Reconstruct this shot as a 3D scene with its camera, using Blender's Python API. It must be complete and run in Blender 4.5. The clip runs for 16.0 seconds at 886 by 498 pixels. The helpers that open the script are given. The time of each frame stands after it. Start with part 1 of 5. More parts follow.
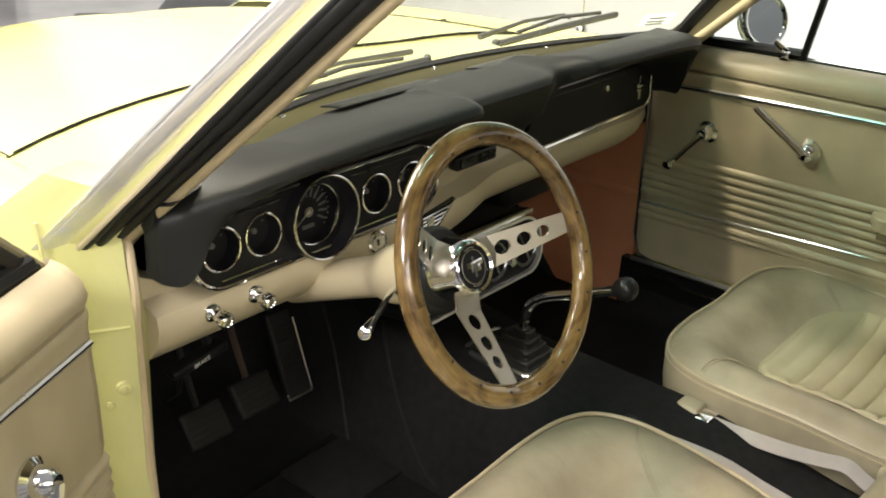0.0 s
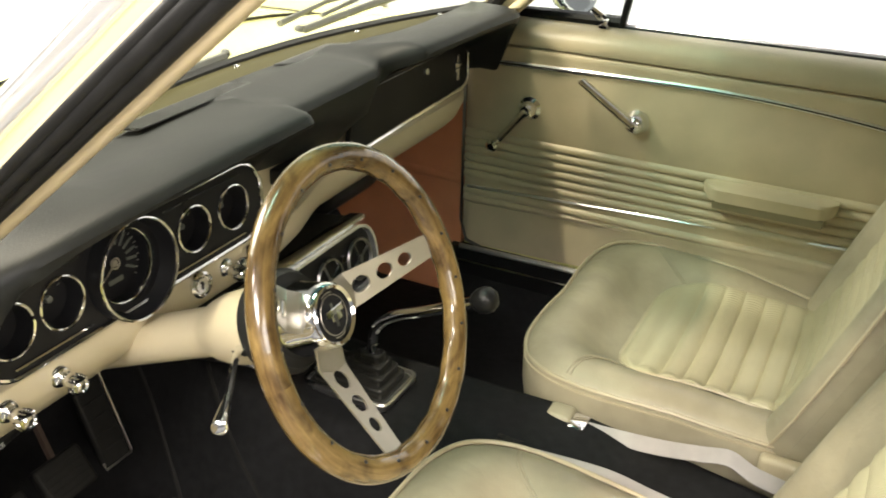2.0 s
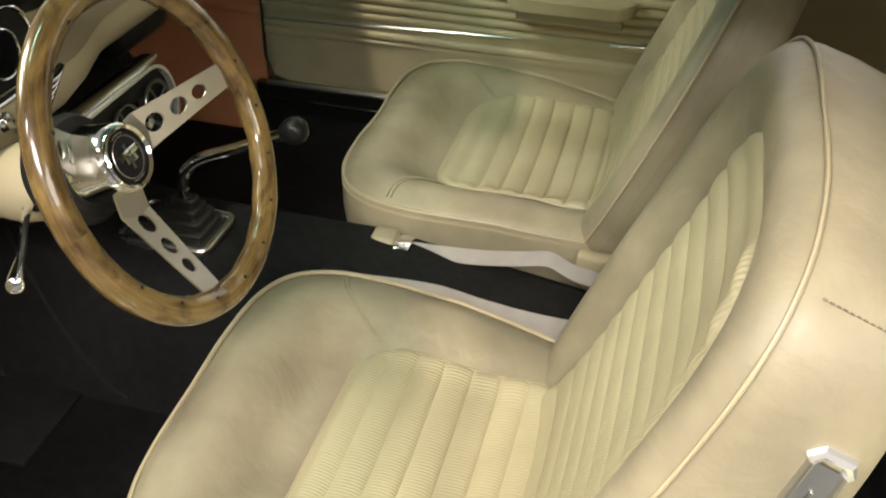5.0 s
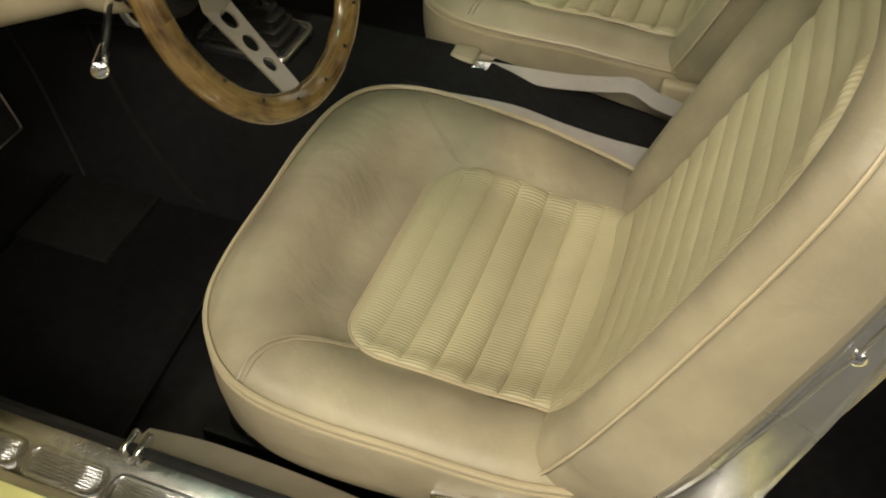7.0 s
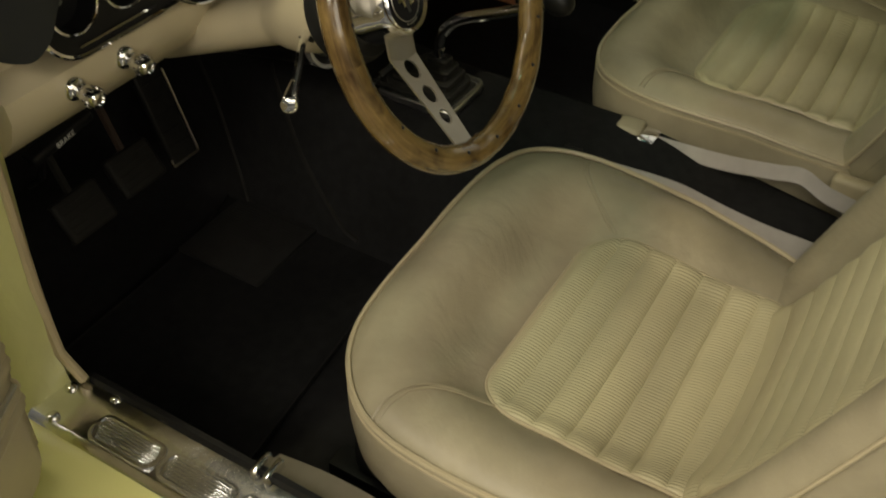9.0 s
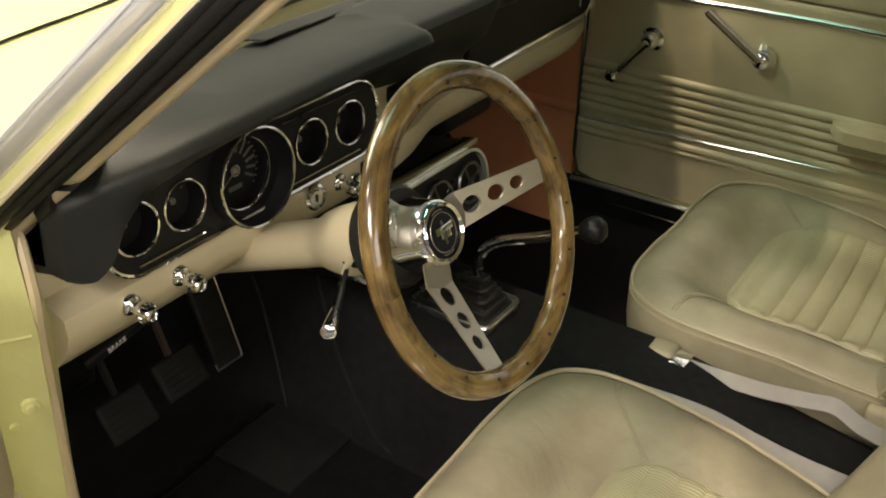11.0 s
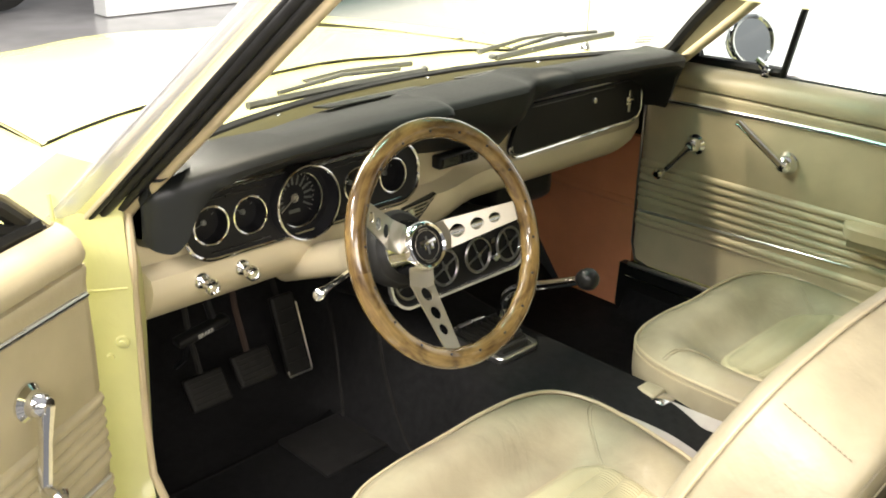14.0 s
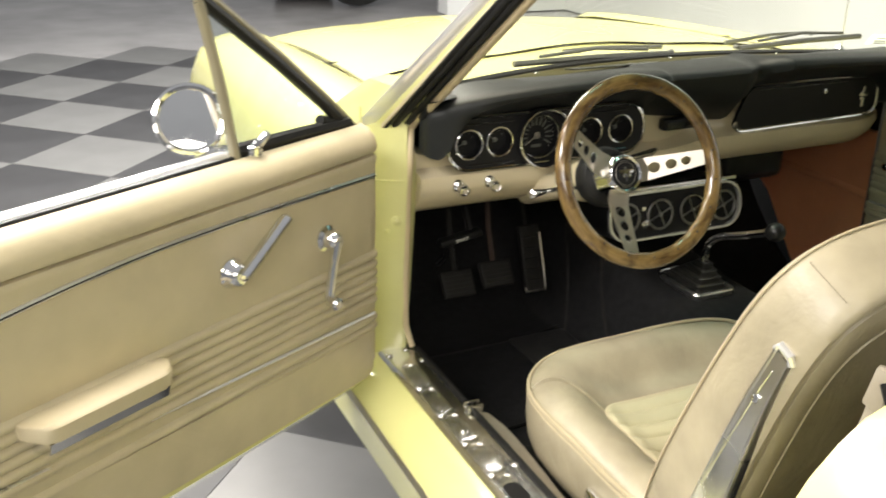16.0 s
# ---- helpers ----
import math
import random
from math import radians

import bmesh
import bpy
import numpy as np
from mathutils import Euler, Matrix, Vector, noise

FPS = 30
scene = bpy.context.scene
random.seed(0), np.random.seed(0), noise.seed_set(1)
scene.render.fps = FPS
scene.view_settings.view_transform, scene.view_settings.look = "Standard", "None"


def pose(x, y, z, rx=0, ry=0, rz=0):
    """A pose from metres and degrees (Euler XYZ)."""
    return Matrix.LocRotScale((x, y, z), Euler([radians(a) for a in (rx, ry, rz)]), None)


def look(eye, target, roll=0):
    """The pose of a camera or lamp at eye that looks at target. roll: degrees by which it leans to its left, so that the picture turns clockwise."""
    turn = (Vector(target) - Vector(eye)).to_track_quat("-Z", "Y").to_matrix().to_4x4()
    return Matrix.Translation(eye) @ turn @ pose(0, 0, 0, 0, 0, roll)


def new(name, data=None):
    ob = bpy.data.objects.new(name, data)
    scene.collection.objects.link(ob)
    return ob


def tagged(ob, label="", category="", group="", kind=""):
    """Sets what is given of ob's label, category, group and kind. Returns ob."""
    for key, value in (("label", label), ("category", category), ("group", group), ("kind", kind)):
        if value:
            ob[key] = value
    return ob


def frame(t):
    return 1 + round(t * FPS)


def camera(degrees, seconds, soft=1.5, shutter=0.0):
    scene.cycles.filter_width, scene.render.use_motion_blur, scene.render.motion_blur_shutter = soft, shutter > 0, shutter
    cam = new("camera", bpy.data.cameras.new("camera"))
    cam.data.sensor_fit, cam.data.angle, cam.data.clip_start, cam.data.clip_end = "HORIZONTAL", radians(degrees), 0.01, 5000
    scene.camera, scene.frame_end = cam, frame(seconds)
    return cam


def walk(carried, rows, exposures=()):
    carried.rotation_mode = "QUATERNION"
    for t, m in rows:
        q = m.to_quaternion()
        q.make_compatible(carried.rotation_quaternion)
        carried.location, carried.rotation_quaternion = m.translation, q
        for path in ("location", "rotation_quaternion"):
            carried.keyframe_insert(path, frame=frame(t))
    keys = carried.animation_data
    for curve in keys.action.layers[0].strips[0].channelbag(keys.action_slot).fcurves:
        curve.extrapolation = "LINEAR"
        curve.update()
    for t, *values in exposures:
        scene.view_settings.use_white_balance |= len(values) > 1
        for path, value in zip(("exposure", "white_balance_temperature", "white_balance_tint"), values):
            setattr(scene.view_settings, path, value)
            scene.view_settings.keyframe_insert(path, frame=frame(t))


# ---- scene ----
cam = camera(48.7, 16.0, 1.8, 0.4)
METRES, EYE, TILT, LEAN, TURN = 1.0, 1.35, -22.0, 0.0, 0.0
PATH = [
    (0, (-1.225, -0.686, 1.34), (0.163, 0.494, 0.515), 1.7),
    (0.5, (-1.188, -0.634, 1.344), (0.248, 0.478, 0.507), 1.5),
    (1, (-1.146, -0.557, 1.339), (0.351, 0.45, 0.476), 1.7),
    (1.5, (-1.114, -0.498, 1.329), (0.444, 0.404, 0.458), 1.8),
    (2, (-1.105, -0.494, 1.336), (0.503, 0.298, 0.45), 1.6),
    (2.5, (-1.102, -0.495, 1.329), (0.545, 0.216, 0.446), 1.7),
    (3, (-1.099, -0.502, 1.329), (0.567, 0.141, 0.428), 1.7),
    (3.5, (-1.096, -0.508, 1.324), (0.58, 0.051, 0.386), 1.6),
    (4, (-1.095, -0.512, 1.318), (0.569, -0.022, 0.322), 1.6),
    (4.5, (-1.094, -0.516, 1.316), (0.538, -0.078, 0.245), 1.5),
    (5, (-1.09, -0.512, 1.307), (0.49, -0.105, 0.151), 1.4),
    (7.5, (-1.105, -0.498, 1.27), (0.19, 0.01, -0.167), 1.3),
    (8, (-1.108, -0.493, 1.267), (0.161, 0.089, -0.165), 1.4),
    (8.5, (-1.109, -0.485, 1.271), (0.164, 0.177, -0.123), 1.6),
    (9, (-1.111, -0.48, 1.277), (0.191, 0.259, -0.05), 1.7),
    (9.5, (-1.114, -0.476, 1.283), (0.246, 0.33, 0.058), 1.6),
    (10, (-1.103, -0.473, 1.306), (0.298, 0.374, 0.157), 1.8),
    (12.5, (-1.163, -0.63, 1.333), (0.283, 0.465, 0.492), 1.6),
    (13, (-1.185, -0.712, 1.337), (0.23, 0.445, 0.525), 1.5),
    (13.5, (-1.22, -0.818, 1.344), (0.139, 0.431, 0.573), 1.3),
    (14, (-1.246, -0.92, 1.35), (0.057, 0.384, 0.574), 1.4),
    (14.5, (-1.274, -1.03, 1.352), (-0.047, 0.356, 0.594), 1.4),
    (15, (-1.31, -1.147, 1.354), (-0.199, 0.34, 0.609), 1.5),
    (15.5, (-1.351, -1.269, 1.358), (-0.384, 0.315, 0.612), 1.5),
    (16, (-1.386, -1.393, 1.361), (-0.591, 0.276, 0.599), 1.5),
]
EXPOSURES = [(0.0, -0.6, 6450, 14), (1.0, -0.25, 6500, 13), (2.0, -0.08, 6530, 13), (3.5, -0.02, 6650, 14), (5.0, -0.6, 6650, 13), (6.2, -0.9, 7000, 15), (7.5, -1.6, 7200, 8), (8.5, -1.85, 7300, 8), (9.5, -1.85, 7300, 8), (10.2, -1.3, 7200, 8),
             (11.3, -0.8, 6800, 14), (12.3, -0.05, 6450, 13), (14.5, 0.06, 6450, 14), (15.2, -0.08, 6500, 13), (16.0, -0.46, 6400, 12)]
walk(cam, [(t, look(eye, target, roll)) for t, eye, target, roll in PATH], EXPOSURES)

# ---- world, light, exposure ----
world = bpy.data.worlds.new("hall_light")
scene.world = world
world.use_nodes = True
wn = world.node_tree.nodes
wl = world.node_tree.links
wco, wsep, wramp = wn.new("ShaderNodeTexCoord"), wn.new("ShaderNodeSeparateXYZ"), wn.new("ShaderNodeMapRange")
wramp.inputs["From Min"].default_value, wramp.inputs["From Max"].default_value = -0.3, 0.8
wramp.inputs["To Min"].default_value, wramp.inputs["To Max"].default_value = 0.14, 0.56
wl.new(wco.outputs["Generated"], wsep.inputs[0])
wl.new(wsep.outputs["Z"], wramp.inputs["Value"])
wl.new(wramp.outputs[0], wn["Background"].inputs[1])
wn["Background"].inputs[0].default_value = (0.97, 0.98, 0.97, 1)


def area_lamp(name, eye, target, sx, sy, power, color=(1, 0.98, 0.94), spread=180):
    data = bpy.data.lights.new(name, "AREA")
    data.shape, data.size, data.size_y = "RECTANGLE", sx, sy
    data.energy, data.color = power, color
    data.spread = radians(spread)
    ob = new(name, data)
    ob.matrix_world = look(eye, target)
    return ob


area_lamp("ceiling_panel_front", (-0.9, 4.3, 3.5), (0.1, 0.6, 0.6), 2.4, 1.4, 330, (1.0, 0.965, 0.90))
area_lamp("ceiling_panel_side", (-3.7, -0.9, 3.35), (-0.2, -0.4, 0.5), 1.5, 0.9, 255, (1.0, 0.95, 0.88))
# added lamp, no known fixture: lights the driver cushion from the front left
area_lamp("fill_lamp_left", (-2.6, 1.3, 3.4), (-0.6, -0.3, 0.5), 1.3, 0.6, 200, (1.0, 0.93, 0.83))
area_lamp("wall_washer_east", (2.3, 0.8, 3.7), (3.5, 0.8, 1.2), 3.0, 0.6, 75)
area_lamp("wall_washer_north", (4.6, 4.7, 3.9), (4.6, 6.4, 1.4), 4.0, 0.6, 85)
area_lamp("ceiling_tube_rear", (-0.35, 0.58, 3.4), (-0.35, 0.58, 0.0), 0.9, 0.10, 130, (1.0, 0.91, 0.76))
area_lamp("ceiling_tube_front", (-0.75, 2.3, 3.4), (-0.75, 2.3, 0.0), 0.9, 0.10, 150, (1.0, 0.92, 0.80))
# unseen fill, added to reach the kick panel through the open door
area_lamp("fill_lamp_rear", (-6.0, -3.2, 2.9), (0.5, 0.2, 0.5), 1.6, 0.9, 25, (1.0, 0.94, 0.84))
# second unseen fill, brightens the open driver door and seat flank
area_lamp("fill_lamp_back", (-3.0, -4.8, 3.3), (-1.0, -0.1, 0.7), 3.4, 1.5, 215, (1.0, 0.94, 0.84))


# ---- materials ----
def material(name, color, rough=0.5, metal=0.0, vary=0.12, scale=30.0, bump=0.0, bump_scale=200.0, coat=0.0, spec=0.5, color2=None, detail=6.0, stretch=(1, 1, 1)):
    m = bpy.data.materials.new(name)
    m.use_nodes = True
    nt = m.node_tree
    b = nt.nodes["Principled BSDF"]
    b.inputs["Roughness"].default_value = rough
    b.inputs["Metallic"].default_value = metal
    b.inputs["Coat Weight"].default_value = coat
    b.inputs["Specular IOR Level"].default_value = spec
    tc = nt.nodes.new("ShaderNodeTexCoord")
    mp = nt.nodes.new("ShaderNodeMapping")
    mp.inputs["Scale"].default_value = stretch
    nt.links.new(tc.outputs["Object"], mp.inputs[0])
    n1 = nt.nodes.new("ShaderNodeTexNoise")
    n1.inputs["Scale"].default_value, n1.inputs["Detail"].default_value = scale, detail
    n2 = nt.nodes.new("ShaderNodeTexNoise")
    n2.inputs["Scale"].default_value, n2.inputs["Detail"].default_value = scale * 0.13, 3
    add = nt.nodes.new("ShaderNodeMath")
    add.operation = "ADD"
    half = nt.nodes.new("ShaderNodeMath")
    half.operation = "MULTIPLY"
    half.inputs[1].default_value = 0.5
    nt.links.new(mp.outputs[0], n1.inputs["Vector"])
    nt.links.new(mp.outputs[0], n2.inputs["Vector"])
    nt.links.new(n1.outputs["Fac"], add.inputs[0])
    nt.links.new(n2.outputs["Fac"], add.inputs[1])
    nt.links.new(add.outputs[0], half.inputs[0])
    ramp = nt.nodes.new("ShaderNodeValToRGB")
    lo = [c * (1 - vary) for c in color]
    hi = [min(1, c * (1 + vary)) for c in (color2 or color)]
    ramp.color_ramp.elements[0].position, ramp.color_ramp.elements[1].position = 0.35, 0.65
    ramp.color_ramp.elements[0].color, ramp.color_ramp.elements[1].color = (*lo, 1), (*hi, 1)
    nt.links.new(half.outputs[0], ramp.inputs[0])
    nt.links.new(ramp.outputs[0], b.inputs["Base Color"])
    rr = nt.nodes.new("ShaderNodeMapRange")
    rr.inputs["From Min"].default_value, rr.inputs["From Max"].default_value = 0.3, 0.7
    rr.inputs["To Min"].default_value, rr.inputs["To Max"].default_value = max(0.02, rough * 0.85), min(1, rough * 1.15)
    nt.links.new(n2.outputs["Fac"], rr.inputs["Value"])
    nt.links.new(rr.outputs[0], b.inputs["Roughness"])
    if bump:
        n3 = nt.nodes.new("ShaderNodeTexNoise")
        n3.inputs["Scale"].default_value, n3.inputs["Detail"].default_value = bump_scale, 3
        nt.links.new(mp.outputs[0], n3.inputs["Vector"])
        bp = nt.nodes.new("ShaderNodeBump")
        bp.inputs["Strength"].default_value, bp.inputs["Distance"].default_value = bump, 0.001
        nt.links.new(n3.outputs["Fac"], bp.inputs["Height"])
        nt.links.new(bp.outputs[0], b.inputs["Normal"])
    return m


def glass_material(name, tint, band=None):
    m = bpy.data.materials.new(name)
    m.use_nodes = True
    nt = m.node_tree
    nt.nodes.remove(nt.nodes["Principled BSDF"])
    tr, gl = nt.nodes.new("ShaderNodeBsdfTransparent"), nt.nodes.new("ShaderNodeBsdfGlossy")
    tr.inputs[0].default_value = (*tint, 1)
    gl.inputs["Roughness"].default_value = 0.02
    if band:
        # darker shade band along the top edge of the glass
        tc, sp, ra = nt.nodes.new("ShaderNodeTexCoord"), nt.nodes.new("ShaderNodeSeparateXYZ"), nt.nodes.new("ShaderNodeValToRGB")
        mr = nt.nodes.new("ShaderNodeMapRange")
        mr.inputs["From Min"].default_value, mr.inputs["From Max"].default_value = 0.9, 1.3
        nt.links.new(tc.outputs["Object"], sp.inputs[0])
        nt.links.new(sp.outputs["Z"], mr.inputs["Value"])
        nt.links.new(mr.outputs[0], ra.inputs[0])
        ra.color_ramp.elements[0].position, ra.color_ramp.elements[1].position = 0.49, 0.62
        ra.color_ramp.elements[0].color, ra.color_ramp.elements[1].color = (*tint, 1), (*band, 1)
        nt.links.new(ra.outputs[0], tr.inputs[0])
    fr, mix = nt.nodes.new("ShaderNodeLayerWeight"), nt.nodes.new("ShaderNodeMixShader")
    power, scale = nt.nodes.new("ShaderNodeMath"), nt.nodes.new("ShaderNodeMath")
    power.operation, power.inputs[1].default_value = "POWER", 4.0
    scale.operation, scale.inputs[1].default_value, scale.inputs[2].default_value = "MULTIPLY_ADD", 0.5, 0.05
    nt.links.new(fr.outputs["Facing"], power.inputs[0])
    nt.links.new(power.outputs[0], scale.inputs[0])
    nt.links.new(scale.outputs[0], mix.inputs[0])
    nt.links.new(tr.outputs[0], mix.inputs[1])
    nt.links.new(gl.outputs[0], mix.inputs[2])
    nt.links.new(mix.outputs[0], nt.nodes["Material Output"].inputs[0])
    return m


PAINT = material("yellow_paint", (0.69, 0.68, 0.29), 0.22, 0, 0.03, 8, coat=0.6)
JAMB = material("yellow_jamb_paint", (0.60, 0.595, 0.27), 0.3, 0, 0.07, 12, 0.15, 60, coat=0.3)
VINYL = material("parchment_vinyl", (0.49, 0.427, 0.28), 0.42, 0, 0.10, 14, 0.25, 420)
SEATV = material("seat_vinyl", (0.346, 0.305, 0.206), 0.42, 0, 0.24, 12, 0.22, 300, spec=0.44)
INSERT = material("seat_insert_vinyl", (0.47, 0.425, 0.265), 0.45, 0, 0.08, 18, 0.2, 500)


def add_ribs(m, period, strength):
    """Fine moulded ribs across the car, as relief."""
    nt = m.node_tree
    old = [n for n in nt.nodes if n.type == "BUMP"][0]
    tc = [n for n in nt.nodes if n.type == "TEX_COORD"][0]
    wv = nt.nodes.new("ShaderNodeTexWave")
    wv.bands_direction = "X"
    wv.inputs["Scale"].default_value = 2 * math.pi / (20 * period)
    wv.inputs["Distortion"].default_value = 0.15
    wv.inputs["Detail Scale"].default_value = 0.4
    nt.links.new(tc.outputs["Object"], wv.inputs["Vector"])
    bp = nt.nodes.new("ShaderNodeBump")
    bp.inputs["Strength"].default_value, bp.inputs["Distance"].default_value = strength, 0.001
    nt.links.new(wv.outputs["Fac"], bp.inputs["Height"])
    nt.links.new(old.outputs[0], bp.inputs["Normal"])
    nt.links.new(bp.outputs[0], nt.nodes["Principled BSDF"].inputs["Normal"])


add_ribs(INSERT, 0.0046, 0.55)
BELTTAN = material("tan_webbing", (0.29, 0.255, 0.19), 0.7, 0, 0.1, 40, 0.7, 1200)
PIPING = material("piping_vinyl", (0.45, 0.385, 0.25), 0.4, 0, 0.08, 20)
DASHMETAL = material("parchment_dash_paint", (0.56, 0.49, 0.33), 0.35, 0, 0.06, 10, coat=0.25)
TANTRIM = material("tan_rubber_trim", (0.53, 0.44, 0.275), 0.5, 0, 0.12, 20)
PAD = material("black_dash_pad", (0.011, 0.0125, 0.0125), 0.54, 0, 0.2, 20, 0.35, 500, spec=0.37)
BLACK = material("black_plastic", (0.010, 0.010, 0.010), 0.35, 0, 0.2, 30, spec=0.28)
RUBBER = material("black_rubber", (0.011, 0.011, 0.0105), 0.42, 0, 0.3, 40, 0.2, 150, spec=0.25)
CARPET = material("black_carpet", (0.0125, 0.0125, 0.0128), 0.85, 0, 0.35, 60, 0.9, 900, spec=0.14)
CHROME = material("chrome", (0.80, 0.80, 0.80), 0.09, 1, 0.04, 20)
DARKSTEEL = material("dull_steel", (0.25, 0.25, 0.25), 0.3, 1, 0.1, 30)
STEEL = material("brushed_steel", (0.56, 0.53, 0.465), 0.37, 1, 0.08, 30)
SCUFF = material("worn_aluminium", (0.84, 0.84, 0.82), 0.19, 1, 0.12, 26, 0.2, 60)
WOOD = material("varnished_wood", (0.1, 0.06, 0.016), 0.24, 0, 0.1, 15, coat=0.8, spec=0.4)
ORANGE = material("terracotta_kick_panel", (0.72, 0.30, 0.15), 0.5, 0, 0.08, 14, 0.2, 300)
DIAL = material("dial_black", (0.01, 0.01, 0.011), 0.5, 0, 0.2, 20, 0.15, 300, spec=0.25)
GLOSSBLACK = material("gloss_black_paint", (0.01, 0.01, 0.011), 0.2, 0, 0.2, 20)
WHITE = material("white_marking", (0.75, 0.74, 0.68), 0.5, 0, 0.05, 30)
BELT = material("grey_webbing", (0.40, 0.375, 0.345), 0.75, 0, 0.1, 40, 0.7, 1200)
WALLW = material("white_wall_paint", (0.78, 0.80, 0.785), 0.7, 0, 0.02, 2)
GLASS_GREEN = glass_material("tinted_glass", (0.92, 0.93, 0.83), (0.075, 0.175, 0.16))
GLASS = glass_material("clear_glass", (0.90, 0.97, 0.94))
MIRROR = material("mirror_glass", (0.9, 0.9, 0.9), 0.03, 1, 0.0, 5)
FAINT = material("faded_dial_marking", (0.10, 0.105, 0.09), 0.5, 0, 0.05, 30)
# body yellow taken down to dark olive: stands for weak light behind the glass
LEDGE_SHADE = material("shaded_yellow_ledge", (0.050, 0.046, 0.019), 0.5, 0, 0.1, 14, spec=0.15)
BOOTRUB = material("grey_boot_rubber", (0.020, 0.0195, 0.017), 0.5, 0, 0.2, 40, 0.2, 300)
PAPER = bpy.data.materials.new("sticker_paper")
PAPER.use_nodes = True
tl = PAPER.node_tree.nodes.new("ShaderNodeBsdfTranslucent")
tl.inputs[0].default_value = (0.72, 0.78, 0.70, 1)
PAPER.node_tree.links.new(tl.outputs[0], PAPER.node_tree.nodes["Material Output"].inputs[0])
# olive tan of the vent posts; also the passenger pillar's yellow darkened as shade
POST = material("olive_tan_post_and_shade", (0.22, 0.195, 0.12), 0.35, 0, 0.1, 20)
GREYRUB = material("worn_grey_rubber", (0.016, 0.0155, 0.014), 0.6, 0, 0.25, 60, 0.3, 400, spec=0.16)
BRIGHT = material("bright_moulding", (0.78, 0.78, 0.77), 0.30, 1, 0.05, 20)
# black wipers lifted to grey: reflections on the glass put into the colour
WIPER = material("wiper_grey_with_glare", (0.10, 0.105, 0.10), 0.45, 0, 0.2, 30)
FLOORRUB = material("scuffed_black_floor_rubber", (0.021, 0.0205, 0.020), 0.46, 0, 0.35, 30, 0.35, 160, spec=0.4)
DARKTAN = material("dark_tan_thread", (0.19, 0.158, 0.10), 0.7, 0, 0.1, 60)
TRIMPLATE = material("satin_trim_plate", (0.66, 0.66, 0.65), 0.28, 1, 0.08, 40)
SATIN = material("satin_aluminium", (0.88, 0.88, 0.87), 0.2, 0.7, 0.05, 20)


def add_wrinkles(m, scale, strength):
    """Soft creases of stretched vinyl, as relief."""
    nt = m.node_tree
    old = [n for n in nt.nodes if n.type == "BUMP"][-1]
    tc = [n for n in nt.nodes if n.type == "TEX_COORD"][0]
    ns = nt.nodes.new("ShaderNodeTexNoise")
    ns.inputs["Scale"].default_value, ns.inputs["Detail"].default_value = scale, 4
    ns.inputs["Distortion"].default_value = 1.2
    nt.links.new(tc.outputs["Object"], ns.inputs["Vector"])
    bp = nt.nodes.new("ShaderNodeBump")
    bp.inputs["Strength"].default_value, bp.inputs["Distance"].default_value = strength, 0.02
    nt.links.new(ns.outputs["Fac"], bp.inputs["Height"])
    nt.links.new(old.outputs[0], bp.inputs["Normal"])
    nt.links.new(bp.outputs[0], nt.nodes["Principled BSDF"].inputs["Normal"])


def add_rim_grain(m):
    """Long streaks of laminated wood that run round a rim, light and dark."""
    nt = m.node_tree
    tc = [n for n in nt.nodes if n.type == "TEX_COORD"][0]
    ramp = [n for n in nt.nodes if n.type == "VALTORGB"][0]
    sep, ang, rad, com = (nt.nodes.new(k) for k in ("ShaderNodeSeparateXYZ", "ShaderNodeMath", "ShaderNodeVectorMath", "ShaderNodeCombineXYZ"))
    nt.links.new(tc.outputs["Object"], sep.inputs[0])
    ang.operation, rad.operation = "ARCTAN2", "LENGTH"
    nt.links.new(sep.outputs["Y"], ang.inputs[0])
    nt.links.new(sep.outputs["X"], ang.inputs[1])
    nt.links.new(tc.outputs["Object"], rad.inputs[0])
    nt.links.new(ang.outputs[0], com.inputs["X"])
    nt.links.new(rad.outputs["Value"], com.inputs["Y"])
    nt.links.new(sep.outputs["Z"], com.inputs["Z"])
    total = None
    for stretch, scale, detail, weight in (((1.0, 12, 12), 3.4, 3, 0.62), ((0.55, 60, 60), 6.0, 5, 0.22), ((2.6, 40, 40), 3.0, 2, 0.16)):
        mp, ns, ml = nt.nodes.new("ShaderNodeMapping"), nt.nodes.new("ShaderNodeTexNoise"), nt.nodes.new("ShaderNodeMath")
        mp.inputs["Scale"].default_value = stretch
        ns.inputs["Scale"].default_value, ns.inputs["Detail"].default_value = scale, detail
        ns.inputs["Distortion"].default_value = 0.8
        ml.operation, ml.inputs[1].default_value = "MULTIPLY", weight
        nt.links.new(com.outputs[0], mp.inputs[0])
        nt.links.new(mp.outputs[0], ns.inputs["Vector"])
        nt.links.new(ns.outputs["Fac"], ml.inputs[0])
        if total:
            ad = nt.nodes.new("ShaderNodeMath")
            nt.links.new(total.outputs[0], ad.inputs[0])
            nt.links.new(ml.outputs[0], ad.inputs[1])
            ml = ad
        total = ml
    nt.links.new(total.outputs[0], ramp.inputs[0])
    cr = ramp.color_ramp
    cr.elements[0].position, cr.elements[1].position = 0.34, 0.68
    cr.elements[0].color, cr.elements[1].color = (0.050, 0.028, 0.010, 1), (0.24, 0.160, 0.055, 1)
    e = cr.elements.new(0.47)
    e.color = (0.110, 0.068, 0.024, 1)
    e = cr.elements.new(0.56)
    e.color = (0.165, 0.106, 0.036, 1)


add_rim_grain(WOOD)
add_wrinkles(SEATV, 7.0, 0.26)
add_wrinkles(SEATV, 30.0, 0.05)
